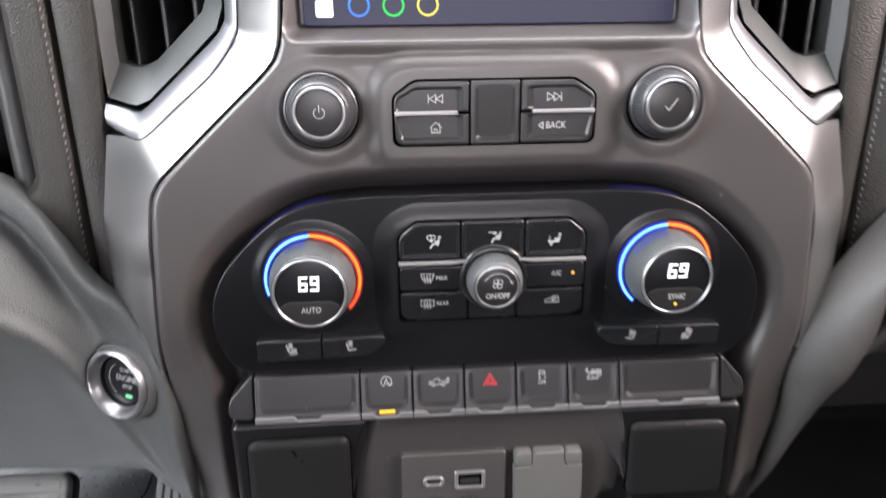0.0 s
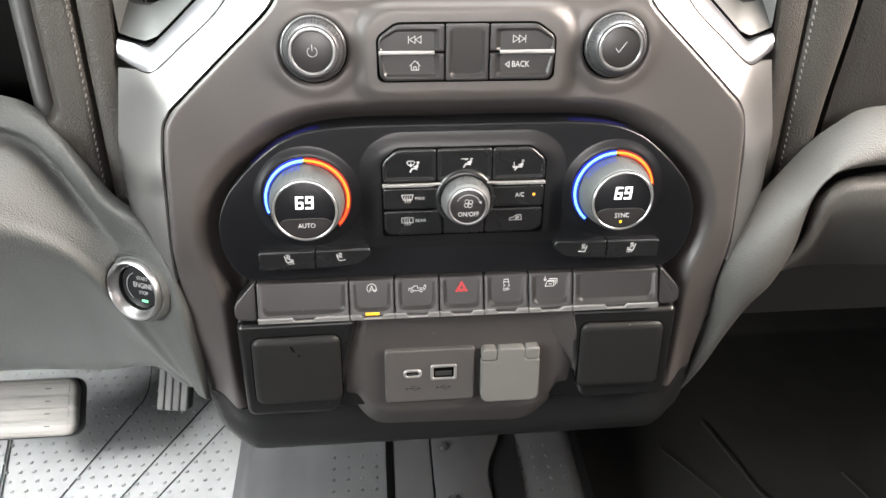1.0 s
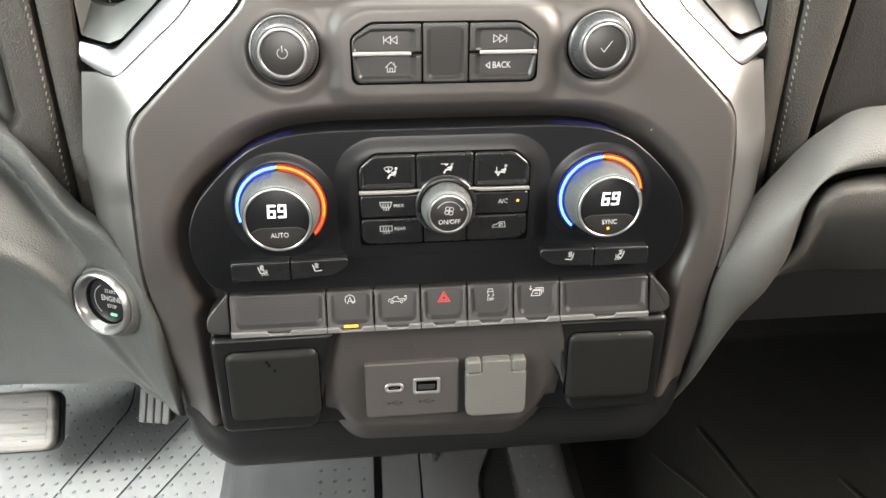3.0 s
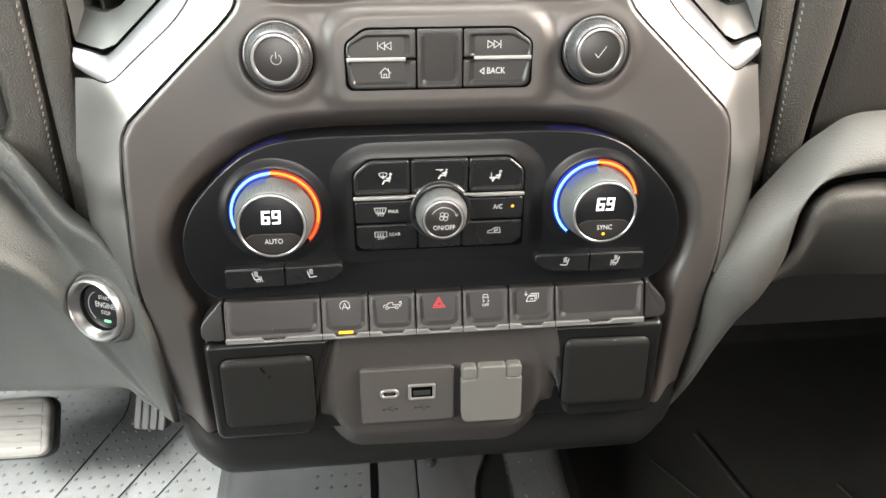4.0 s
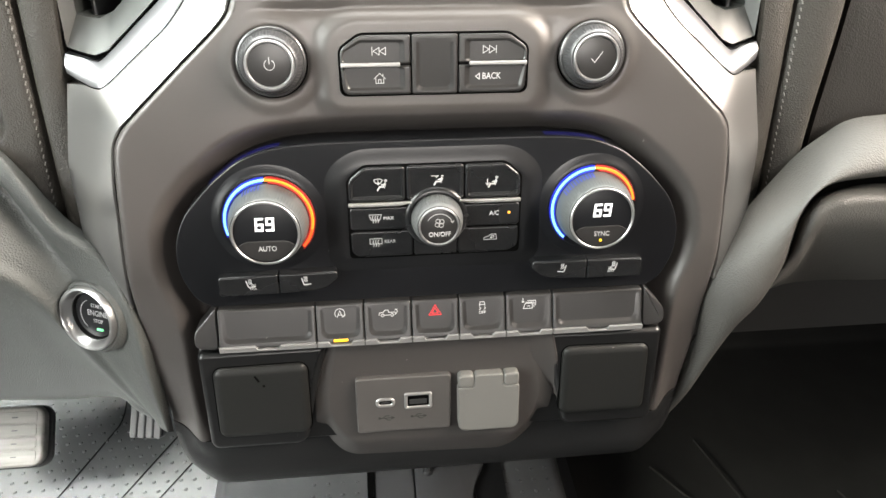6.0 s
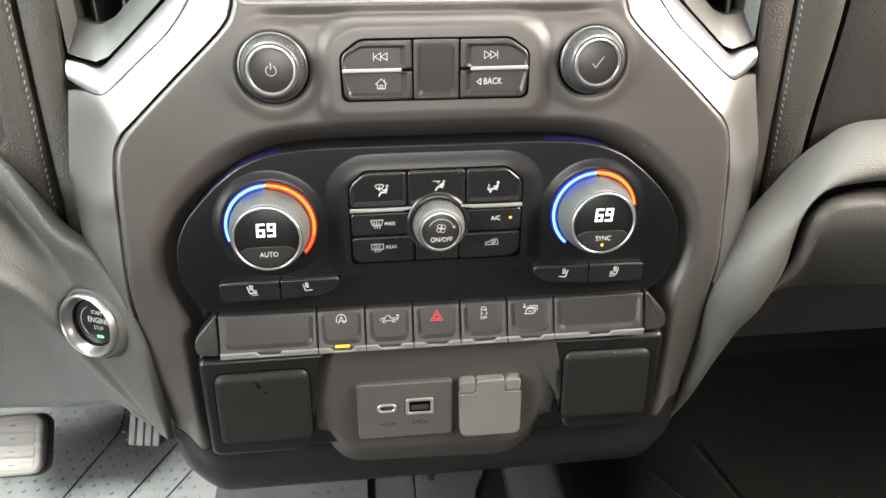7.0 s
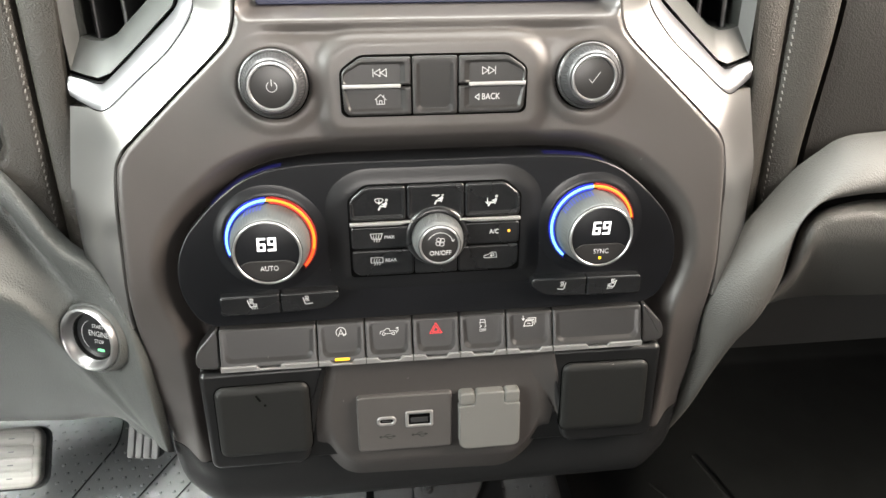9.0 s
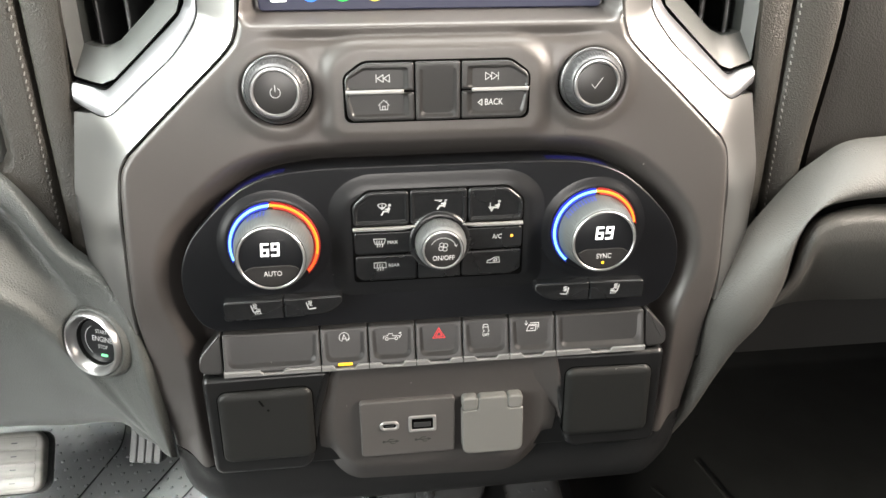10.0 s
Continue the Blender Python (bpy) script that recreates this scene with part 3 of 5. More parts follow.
part("knee_bolster", sheet(bmesh.new(), sweep), M_DASH, dash, "grey grained driver's knee bolster", smooth=80)

# passenger bolster: a broad roll between the dash edge and the glovebox gap
edge = [(640, 30, 60), (380, 29, 55), (290, 28, 50), (257, 28, 47), (240, 28, 37), (226, 28, 25), (208, 26, 4), (192, 21, -13), (177, 14, -34), (172, 12, -54), (173, 12, -79), (173, 14, -106), (166, 16, -139), (160, 18, -156)]
brim = [(640, 0, 24), (380, 0, 22), (278, 0, 20), (253, 0, 19), (232, 0, 16), (221, 0, 9), (217, 0, -1), (216, 0, -16), (214, 0, -37), (203.5, -1, -60.5), (194, 4, -79), (185, 10, -106), (177, 16, -135), (167, 24, -162)]
rows = []
for f, out in ((0.0, 0.0), (0.03, 0.28), (0.10, 0.55), (0.22, 0.82), (0.40, 1.0), (0.60, 0.98), (0.80, 0.72), (0.94, 0.30), (1.0, 0.0)):
    row = []
    for i, (p, q) in enumerate(zip(edge, brim)):
        swell = 15.0 - 11.0 * step(7, 13, i)
        w = Vector(p).lerp(Vector(q), f)
        row.append((w.x, w.y - swell * out, w.z))
    rows.append(row)
rows.append([(x + 0.5, y + 5, z - 0.5) for x, y, z in brim])
rows.append([(x + 1.0, y + 26, z - 1.0) for x, y, z in brim])
part("passenger_bolster", sheet(bmesh.new(), net(rows, 6, 4)), M_DASH_R, dash, "grey grained passenger bolster", smooth=80)
rim = [(640, 18, 14), (380, 16, 12), (291, 14, 10), (267, 14, 10), (246, 14, 6), (234, 14, 0), (229, 13, -10), (226, 12, -24), (222, 12, -45), (208, 16, -70), (188, 36, -98)]
brow = [(640, 3, 13), (380, 3, 11), (283, 3, 9), (261, 3, 10), (242, 3, 9), (232, 3, 5), (226, 3, -2), (224, 3, -13), (221, 4, -33), (209, 14, -66), (190, 38, -96)]
front_ = [(640, -3, 4), (380, -3, 3), (287, -3, 1), (264, -3, 2), (246, -3, 1), (236, -2, -3), (230, -2, -8), (228, 0, -19), (225, 4, -37), (212, 17, -69), (192, 44, -98)]
belly = [(640, 4, -24), (380, 4, -24), (291, 6, -24), (268, 6, -23), (252, 7, -23), (242, 8, -25), (238, 10, -29), (236, 13, -38), (232, 17, -52), (218, 34, -78), (197, 60, -102)]
under = [(640, 62, -92), (400, 62, -92), (336, 62, -92), (310, 62, -91), (290, 62, -90), (276, 62, -90), (266, 62, -90), (257, 64, -92), (248, 68, -95), (230, 80, -104), (206, 92, -116)]
hem = [(660, 140, -154), (460, 140, -153), (397, 140, -152), (362, 140, -151), (332, 140, -150), (312, 140, -150), (297, 140, -149), (283, 140, -149), (268, 142, -149), (246, 146, -149), (216, 150, -150)]
Gn = [rim, brow, front_, belly, under, hem, [(x, y + 120, z - 3) for x, y, z in hem]]
part("glovebox_door", sheet(bmesh.new(), net(Gn, 8, 8)), M_DASH_R, dash, "grey grained glovebox door", smooth=80)
bm = bmesh.new()
box(bm, 165, 640, 46, 200, -112, 60)
part("glovebox_body", bm, M_BLACK, dash)

# glowing strips put in for stray blue light on the climate plate's upper flanks
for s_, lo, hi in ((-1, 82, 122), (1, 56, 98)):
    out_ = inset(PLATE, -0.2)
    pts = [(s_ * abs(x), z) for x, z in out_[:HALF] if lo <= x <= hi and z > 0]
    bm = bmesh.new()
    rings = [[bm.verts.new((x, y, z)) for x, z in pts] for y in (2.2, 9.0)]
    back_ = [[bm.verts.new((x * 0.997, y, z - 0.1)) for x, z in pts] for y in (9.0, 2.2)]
    loop = rings + back_
    for i in range(4):
        a, b = loop[i], loop[(i + 1) % 4]
        for j in range(len(pts) - 1):
            bm.faces.new((a[j], a[j + 1], b[j + 1], b[j]))
    part("stray_glow", bm, G_LEAK, dash, "glowing strip put in for stray blue light")

# ---- touch screen ----
screen = thing("touch_screen", (0, 16, 160), "dark touch screen lit with coloured app icons, set in the bezel", "screen")
slab_part("glass", oblong(-88, 129.5, 88, 240, 2), 13.0, 17, G_SCREEN, screen, 0.5, "dark blue lit screen")
for x, m in ((-62, G_ICONB), (-46, G_ICONG), (-30, G_ICONY)):
    part("app_icon", strokes(bmesh.new(), [ring_line(4.6, 24)], 1.0, 12.9, (x, 138.5)), m, screen)
part("app_icon", slab(bmesh.new(), oblong(-82, 133.5, -74, 141, 1), 12.8, 13.3, 0.1, 1), G_WHITE, screen)

# ---- media keys ----
media = thing("media_key_panel", (0, 0, 90), "black media keys with white symbols and silver bars", "button panel")
slab_part("well", rounded([(-48.3, 75), (48.3, 75), (48.4, 99), (38, 106.4), (-38, 106.4), (-48.4, 99)], [4, 4, 3, 3, 3, 3]), -3.38, 4, M_GAP, media, 0.1)
FRONT = -4.6
left_top = rounded([(-47.3, 91.2), (-12.3, 91.2), (-12.3, 105.2), (-37.5, 105.2), (-47.3, 98.5)], [1, 1, 1.2, 2.5, 3])
left_low = rounded([(-46.5, 76), (-12.3, 76), (-12.3, 90.3), (-47.3, 90.3)], [4, 1.2, 1, 1])


def media_key(poly, rim, bed, radii, label, depth):
    """One key with its face scooped out; rim and bed are the scoop's upper edge and floor."""
    bm = scooped(poly, rounded(rim, radii, 4), rounded(bed, radii, 4), FRONT, 2, 0.7, depth)
    return flat_faces(part("key", bm, M_KEY, media, label))


def flip(poly, s):
    return poly if s < 0 else mirror(poly)


made = []
for s in (-1, 1):
    rim = flip([(-46.6, 91.7), (-14.9, 91.7), (-14.9, 103.0), (-38.0, 103.0), (-46.6, 97.6)], s)
    bed = flip([(-45.8, 92.2), (-18.0, 92.2), (-18.0, 101.5), (-37.6, 101.5), (-45.8, 96.9)], s)
    made.append(media_key(flip(left_top, s), rim, bed, 1.6, "previous-track key" if s < 0 else "next-track key", lambda x, z: 1.0))
    rim = flip([(-44.4, 77.9), (-14.9, 77.9), (-14.9, 89.8), (-46.6, 89.8)], s)
    bed = flip([(-43.2, 79.7), (-18.0, 79.7), (-18.0, 89.3), (-45.8, 89.3)], s)
    made.append(media_key(flip(left_low, s), rim, bed, 1.6, "home key" if s < 0 else "back key", lambda x, z: 1.0))
k1, k2, k4, k5 = made
media_key(rounded([(-11.5, 75.8), (11.5, 75.8), (11.5, 105.4), (-11.5, 105.4)], 1.2), [(-9.9, 77.0), (9.9, 77.0), (9.6, 104.0), (-9.6, 104.0)],
          [(-7.6, 79.2), (7.6, 79.2), (7.6, 103.0), (-7.6, 103.0)], 2.6, "blank centre key", lambda x, z: 1.1 * step(104, 92, z))
for s in (-1, 1):
    x0, x1 = sorted((s * 47.2, s * 17.6))
    slab_part("silver_bar", oblong(x0, 90.0, x1, 91.9, 0.5), FRONT - 1.2, FRONT + 1, M_BAR, media, 0.5)
TOP = FRONT + 0.98
skip = [[(-4, -2.2), (-4, 2.2)], [(0.2, -2.2), (-3.4, 0), (0.2, 2.2), (0.2, -2.2)], [(4, -2.2), (0.4, 0), (4, 2.2), (4, -2.2)]]
part("symbol", strokes(bmesh.new(), skip, 0.3, TOP, (-28, 97.4), 0.84), M_ICON, k1)
part("symbol", strokes(bmesh.new(), [[(-x, z) for x, z in l] for l in skip], 0.3, TOP, (28, 97.4), 0.84), M_ICON, k4)
home = [[(-3.4, -0.2), (0, 3), (3.4, -0.2)], [(-2.4, 0), (-2.4, -3), (2.4, -3), (2.4, 0)], [(-0.8, -3), (-0.8, -0.8), (0.8, -0.8), (0.8, -3)], [(2, 2.6), (2, 1.6)]]
part("symbol", strokes(bmesh.new(), home, 0.32, TOP, (-28, 84), 0.82), M_ICON, k2)
lettering("BACK", 4.6, (29.2, 84), TOP, k5, M_ICON, squeeze=0.82)
part("symbol", strokes(bmesh.new(), [[(1, -1.5), (-1, 0), (1, 1.5), (1, -1.5)]], 0.4, TOP, (22.0, 84)), M_ICON, k5)


# ---- knobs beside the media keys ----
def audio_knob(cx, cz, label, mark):
    k = thing("rotary_knob", (cx, 0, cz), label, "knob", "knobs beside the media keys")
    part("base_ring", lathe(bmesh.new(), cx, cz, [(16, 5), (18.6, 4), (18.8, 1.6), (18.0, 1.0), (16.5, 1.5), (0, 1.5)], 96), M_GAP, k)
    part("flange", lathe(bmesh.new(), cx, cz, [(17.0, 4), (17.3, -1.6), (17.1, -2.4), (16.6, -2.8), (16.0, -2.9), (15.8, -2.2)], 96), M_FLANGE, k, "bright satin rim")
    part("grip", lathe(bmesh.new(), cx, cz, [(16.0, -1.0), (15.9, -3.0), (15.3, -5.2), (14.4, -7.6), (13.6, -9.2), (12.9, -9.8), (11.4, -9.8), (0, -9.0)], 120, wobble=lambda i, r: -0.26 * (i % 2) if 13.0 < r < 15.95 else 0.0), M_KNOB, k, "dark ribbed grip", smooth=30)
    part("chrome_ring", lathe(bmesh.new(), cx, cz, [(10.4, -8.8), (10.5, -10.2), (10.9, -10.7), (11.7, -10.7), (12.1, -10.3), (12.2, -9.4)], 96), M_CHROME, k, "satin chrome ring")
    part("face", lathe(bmesh.new(), cx, cz, [(10.7, -8.6), (10.6, -9.9), (10.0, -10.1), (0, -9.8)], 64), M_KEY, k, "black face")
    part("symbol", strokes(bmesh.new(), mark, 0.3, -10.0, (cx, cz)), M_ICON, k)


audio_knob(-81.3, 92.8, "grey ribbed volume knob with chrome ring and power mark", [ring_line(2.5, 16, 125, 415), [(0, 3.5), (0, 0.6)]])
audio_knob(82.0, 93.2, "grey ribbed tuning knob with chrome ring and tick mark", [[(-2.6, -0.4), (-0.9, -2.4), (3, 3)]])

# ---- climate control plate ----
climate = thing("climate_control_panel", (0, 2, 5), "black climate control faceplate with keys and white symbols", "control panel")
plate = slab_part("faceplate", PLATE, 0.0, 26, M_GLOSS, climate, 1.0, "smooth black faceplate")
slab_part("key_surround", rounded([(-63, -28), (63, -28), (63, 35), (46, 49), (-46, 49), (-63, 35)], 13), -2.3, 3, M_SWELL, climate, 12.5, seg=10, drop=2.6, soft=True)
CF = -3.4
slab_part("well", rounded([(-48.2, -16.6), (48.2, -16.6), (48.2, 30), (39, 38.2), (-39, 38.2), (-48.2, 30)], 2.5), -2.45, 1, M_GAP, climate, 0.2)
cells_ = [
    ([(-47.3, 17.4), (-16.4, 17.4), (-16.4, 37.2), (-38.5, 37.2), (-47.3, 29.6)], [1.2, 1.2, 1.2, 3, 3], "windscreen and floor airflow key"),
    ([(-15.8, 17.4), (15.8, 17.4), (15.8, 37.4), (-15.8, 37.4)], [1.2] * 4, "face airflow key"),
    ([(16.4, 17.4), (47.3, 17.4), (47.3, 29.6), (38.5, 37.2), (16.4, 37.2)], [1.2, 1.2, 3, 3, 1.2], "floor airflow key"),
    ([(-47.3, 0.6), (-14, 0.6), (-14, 14.0), (-47.3, 14.0)], [1.2] * 4, "front defrost key"),
    ([(14, 0.6), (47.3, 0.6), (47.3, 14.0), (14, 14.0)], [1.2] * 4, "air conditioning key"),
    ([(-44, -15.6), (-12.6, -15.6), (-12.6, -0.2), (-47.3, -0.2), (-47.3, -12.4)], [1.5, 1.2, 1.2, 1.2, 2], "rear defrost key"),
    ([(12.6, -15.6), (42, -15.6), (47.3, -12.2), (47.3, -0.2), (12.6, -0.2)], [1.2, 2, 2, 1.2, 1.2], "recirculation key"),
]
keys = []
for raw, radii, label in cells_:
    edge = rounded(raw, [max(2.2, q) for q in radii])
    if raw[0][1] > 17:
        bed = [(x, max(z, 20.4)) for x, z in inset(edge, 2.6)]
        bm = scooped(edge, inset(edge, 1.5), bed, CF, 1, 1.1, lambda x, z: 0.85 * (34.7 - z) / 14.3)
        keys.append(flat_faces(part("key", bm, M_CKEY, climate, label)))
    else:
        keys.append(slab_part("key", edge, CF, 1, M_CKEY, climate, 1.1, label, seg=4))
slab_part("key", oblong(-12, -15.6, 12, -6, 1.0), CF + 0.5, 1, M_CKEY, climate, 0.5)
for s in (-1, 1):
    bar = [(-47.6, 14.9), (-20, 14.9), (-13, 16.2), (-13.6, 17.0), (-20, 16.7), (-47.6, 16.7)]
    slab_part("silver_bar", rounded(bar if s < 0 else mirror(bar), [0.5, 1, 0.3, 0.3, 1, 0.5]), CF - 1.4, 1, M_BAR, climate, 0.45, "thin chrome bar")
part("dome", lathe(bmesh.new(), 0.5, 7.0, [(17.8, -2.6), (17.4, -3.5), (16.8, -4.1), (15.9, -4.5), (14.9, -4.6), (14.7, -3.0), (0, -3.0)], 64), M_CKEY, climate, "raised collar over the fan knob")
CT = CF - 0.02


def seat_man(bm, at, lines):
    """A seated figure: head, back, thigh and shin, with the airflow marks beside it."""
    strokes(bm, [ring_line(0.42, 8, 0, 360, (2.5, 2.7))], 0.62, CT + 0.25, at)
    strokes(bm, [[(2.1, 1.3), (1.2, -0.9), (-0.9, -0.9), (-1.9, -2.7)], [(1.9, 0.5), (0.3, 0.3)]], 0.72, CT + 0.25, at)
    strokes(bm, [[(2.7, 0.9), (1.7, -1.7)]], 0.3, CT + 0.25, at)
    return strokes(bm, lines, 0.34, CT + 0.25, at)


glass_mark = [(-3.9, 2.9), (-3.3, 3.5), (-1.6, 3.8), (0.1, 3.5), (0.7, 2.9), (-0.2, 1.4), (-3.0, 1.4), (-3.9, 2.9)]
part("symbol", seat_man(bmesh.new(), (-29.4, 26.6), [glass_mark, [(-1.6, 3.0), (-1.6, 0.4)], [(-2.3, 1.1), (-1.6, 0.3), (-0.9, 1.1)]]), M_ICON, keys[0])
part("symbol", seat_man(bmesh.new(), (1.4, 28.6), [[(-3.4, 2.4), (0.4, 2.4)], [(-0.9, 3.4), (0.4, 2.4), (-0.9, 1.4)], [(-1.2, 2.9), (-1.2, 1.9)]]), M_ICON, keys[1])
part("symbol", seat_man(bmesh.new(), (31.4, 26.2), [[(-2.6, 1.8), (-2.6, -1.6)], [(-3.5, -0.5), (-2.6, -1.7), (-1.7, -0.5)], [(-3.1, -0.9), (-2.1, -0.9)]]), M_ICON, keys[2])
defrost = [[(-3.6, 2.2), (3.6, 2.2), (2.6, -1.2), (-2.6, -1.2), (-3.6, 2.2)]] + [[(x, 1.2), (x - 0.4, -0.2), (x + 0.4, -1.4), (x, -3)] for x in (-1.5, 0, 1.5)]
part("symbol", strokes(bmesh.new(), defrost, 0.34, CT, (-33.2, 7.8), 0.92), M_ICON, keys[3])
lettering("MAX", 2.7, (-26.0, 7.5), CT, keys[3], M_ICON)
lettering("A/C", 3.9, (33, 8.0), CT, keys[4], M_ICON, squeeze=0.85)
part("indicator", lathe(bmesh.new(), 41.4, 8.1, [(0.85, CT + 0.3), (0.85, CT), (0.5, CT - 0.2), (0, CT - 0.25)], 16), G_LED, keys[4], "lit amber indicator")
rear = [[(-3.6, 2), (3.6, 2), (3.6, -1.4), (-3.6, -1.4), (-3.6, 2)]] + [[(x, 1.0), (x - 0.4, -0.4), (x + 0.4, -1.6), (x, -3)] for x in (-1.5, 0, 1.5)]
part("symbol", strokes(bmesh.new(), rear, 0.34, CT, (-33.4, -6.4), 0.92), M_ICON, keys[5])
lettering("REAR", 2.7, (-25.6, -6.5), CT, keys[5], M_ICON)
car_side = [[(-3.8, -1.4), (-3.6, 0), (-1.6, 0.4), (0.6, 1.9), (3.4, 1.9), (3.9, -1.4), (-3.8, -1.4)], [(0, -0.2), (2.2, -0.2), (2.2, 0.9), (0.4, 0.9)], [(0.8, 0.3), (0, -0.2), (0.8, -0.8)]]
part("symbol", strokes(bmesh.new(), car_side, 0.34, CT, (31.1, -6.6), 0.95), M_ICON, keys[6])

# fan knob
FX, FZ, FY = 0.8, 6.1, -15.0
fan = thing("fan_knob", (FX, -2, FZ), "grey fan knob with chrome ring and white fan symbol", "knob")
part("grip", lathe(bmesh.new(), FX, FZ, [(14.4, 0), (14.4, -5.0), (14.2, -7.0), (13.8, -9.4), (13.2, -11.8), (12.6, -13.4), (11.6, -14.5), (11.2, -14.3), (0, -14.2)], 132, wobble=lambda i, r: -0.2 * (i % 2) if 12.5 < r else 0), M_FROST, fan, "frosted grey grip", smooth=30)
part("chrome_ring", lathe(bmesh.new(), FX, FZ, [(10.0, -13.4), (10.1, -15.1), (10.35, -15.5), (10.8, -15.5), (11.1, -15.1), (11.1, -13.6)], 96), M_RIM, fan, "satin chrome ring")
part("face", lathe(bmesh.new(), FX, FZ, [(10.3, -13.4), (10.2, -14.8), (9.7, FY), (0, FY + 0.1)], 64), M_KEY, fan, "black face")
blades = [ring_line(1.25, 10, 0, 360, (1.45 * math.cos(radians(a)), 1.9 + 1.45 * math.sin(radians(a)))) for a in (35, 125, 215, 305)]
blades += [ring_line(7.3, 18, 15, 150), [(6.2, 2.9), (7.1, 1.9), (7.7, 3.2)]]
part("symbol", strokes(bmesh.new(), blades, 0.32, FY - 0.02, (FX + 0.3, FZ)), M_ICON, fan)
lettering("ON/OFF", 3.9, (FX + 0.4, FZ - 4.7), FY, fan, M_ICON, squeeze=0.86)


# ---- temperature dials ----
SEG = {"6": "afgedc", "9": "abcdfg"}
BARS = {"a": [(-1, 2), (1, 2)], "b": [(1, 2), (1, 0)], "c": [(1, 0), (1, -2)], "d": [(-1, -2), (1, -2)], "e": [(-1, 0), (-1, -2)], "f": [(-1, 2), (-1, 0)], "g": [(-1, 0), (1, 0)]}


def temperature_dial(cx, cz, word, split, ends, lamp):
    d = thing("temperature_dial", (cx, -2, cz), "grey dial marked %s reading 69, blue and orange light ring" % word, "dial", "temperature dials")
    part("collar", lathe(bmesh.new(), cx, cz, [(33.0, 0.3), (31.0, 0.0), (29.0, -0.6), (27.2, -1.3), (26.0, -1.7), (25.2, -1.7), (25.0, -1.3), (0, -1.3)], 96), M_GLOSS, d, "black raised collar")
    part("grip", lathe(bmesh.new(), cx, cz, [(21.6, -1), (21.4, -6), (20.5, -11), (19.8, -15), (19.3, -17.2), (18.9, -18.8), (18.3, -19.7), (18.0, -19.6), (0, -19.2)], 144, wobble=lambda i, r: -0.22 * (i % 2) if r > 18.5 else 0), M_CLEAR, d, "frosted grey ribbed grip", smooth=30)
    part("chrome_ring", lathe(bmesh.new(), cx, cz, [(16.5, -19.0), (16.6, -20.7), (16.9, -21.0), (17.5, -21.0), (17.85, -20.6), (17.85, -19.2)], 96), M_RIM, d, "satin chrome ring")
    part("display", lathe(bmesh.new(), cx, cz, [(16.9, -19), (16.8, -20.0), (16.2, -20.2), (0, -20.2)], 64), M_GLOSS, d, "black display")
    n = []
    for i in range(25):
        a = radians(205 + 130 * i / 24)
        n.append((cx + 15.8 * math.cos(a), cz + 15.8 * math.sin(a)))
    n += [(cx + 12.0, cz - 5.0), (cx + 9.5, cz - 4.2), (cx - 9.5, cz - 4.2), (cx - 12.0, cz - 5.0)]
    key = slab_part("push_key", n, -20.9, -19.8, M_KEY, d, 0.4, "black push key", seg=2)
    part("light_ring", arc_band(bmesh.new(), cx, cz, 22.7, 24.1, split, ends[0], -3.6, -1), G_PALE, d, "lit blue light guide")
    part("light_ring", arc_band(bmesh.new(), cx, cz, 22.7, 24.1, ends[1] if lamp else -14, split - 0.8, -3.6, -1), G_ORANGE, d, "lit orange light guide")
    if not lamp:
        part("light_ring", arc_band(bmesh.new(), cx, cz, 22.7, 24.1, ends[1], -14, -3.6, -1), G_EMBER, d, "lit red orange light guide")
    # emissive bands put in for the halo round the lit guides
    part("halo_band", arc_band(bmesh.new(), cx, cz, 24.1, 24.8, split, ends[0] + 3, -3.3, -1), G_DEEP, d, "deep blue halo put beside the light guide")
    part("halo_band", arc_band(bmesh.new(), cx, cz, 24.1, 24.9, ends[1] - 3, split - 3, -3.3, -1), G_DEEPR, d, "deep red halo put beside the light guide")
    part("halo_band", arc_band(bmesh.new(), cx, cz, 21.7, 22.7, split + 2, ends[0], -4.4, -1), G_INB, d, "dim blue halo put inside the light guide")
    part("halo_band", arc_band(bmesh.new(), cx, cz, 21.7, 22.7, ends[1], split - 6, -4.4, -1), G_INR, d, "dim red halo put inside the light guide")
    # the blue ticks glow in place of ring light reflected by the ribs
    for lo, hi, glow in ((split + 5, split + (58 if lamp else 32), G_TICKB), (48 if lamp else 42, 72, M_FLANGE)):
        ticks = bmesh.new()
        for i in range(int((hi - lo) / 5.0) + 1):
            a = lo + 5.0 * i
            v = [ticks.verts.new((cx + r * math.cos(radians(b)), y, cz + r * math.sin(radians(b)))) for r, y, b in ((21.65, -5.6, a), (20.8, -10.6, a), (20.8, -10.6, a + 2.2), (21.65, -5.6, a + 2.2))]
            w = [ticks.verts.new(q.co + Vector((0, 0.6, 0))) for q in v]
            ticks.faces.new(v)
            for j in range(4):
                ticks.faces.new((v[j], v[(j + 1) % 4], w[(j + 1) % 4], w[j]))
        tagged(part("rib_ticks", ticks, glow, d, "dim %s tick marks" % ("blue" if glow == G_TICKB else "grey")), kind="stuff")
    digits = bmesh.new()
    for ch, dx in (("6", -2.75), ("9", 2.75)):
        strokes(digits, [[(a + 0.06 * b, b) for a, b in BARS[c]] for c in SEG[ch]], 1.05, -20.24, (cx + dx, cz + 5.0), 1.6)
    part("digits", digits, G_WHITE, d, "white lit digits 69")
    lettering(word, 4.0, (cx + 0.4, cz - 8.6), -20.9, key, M_ICON, squeeze=0.86)
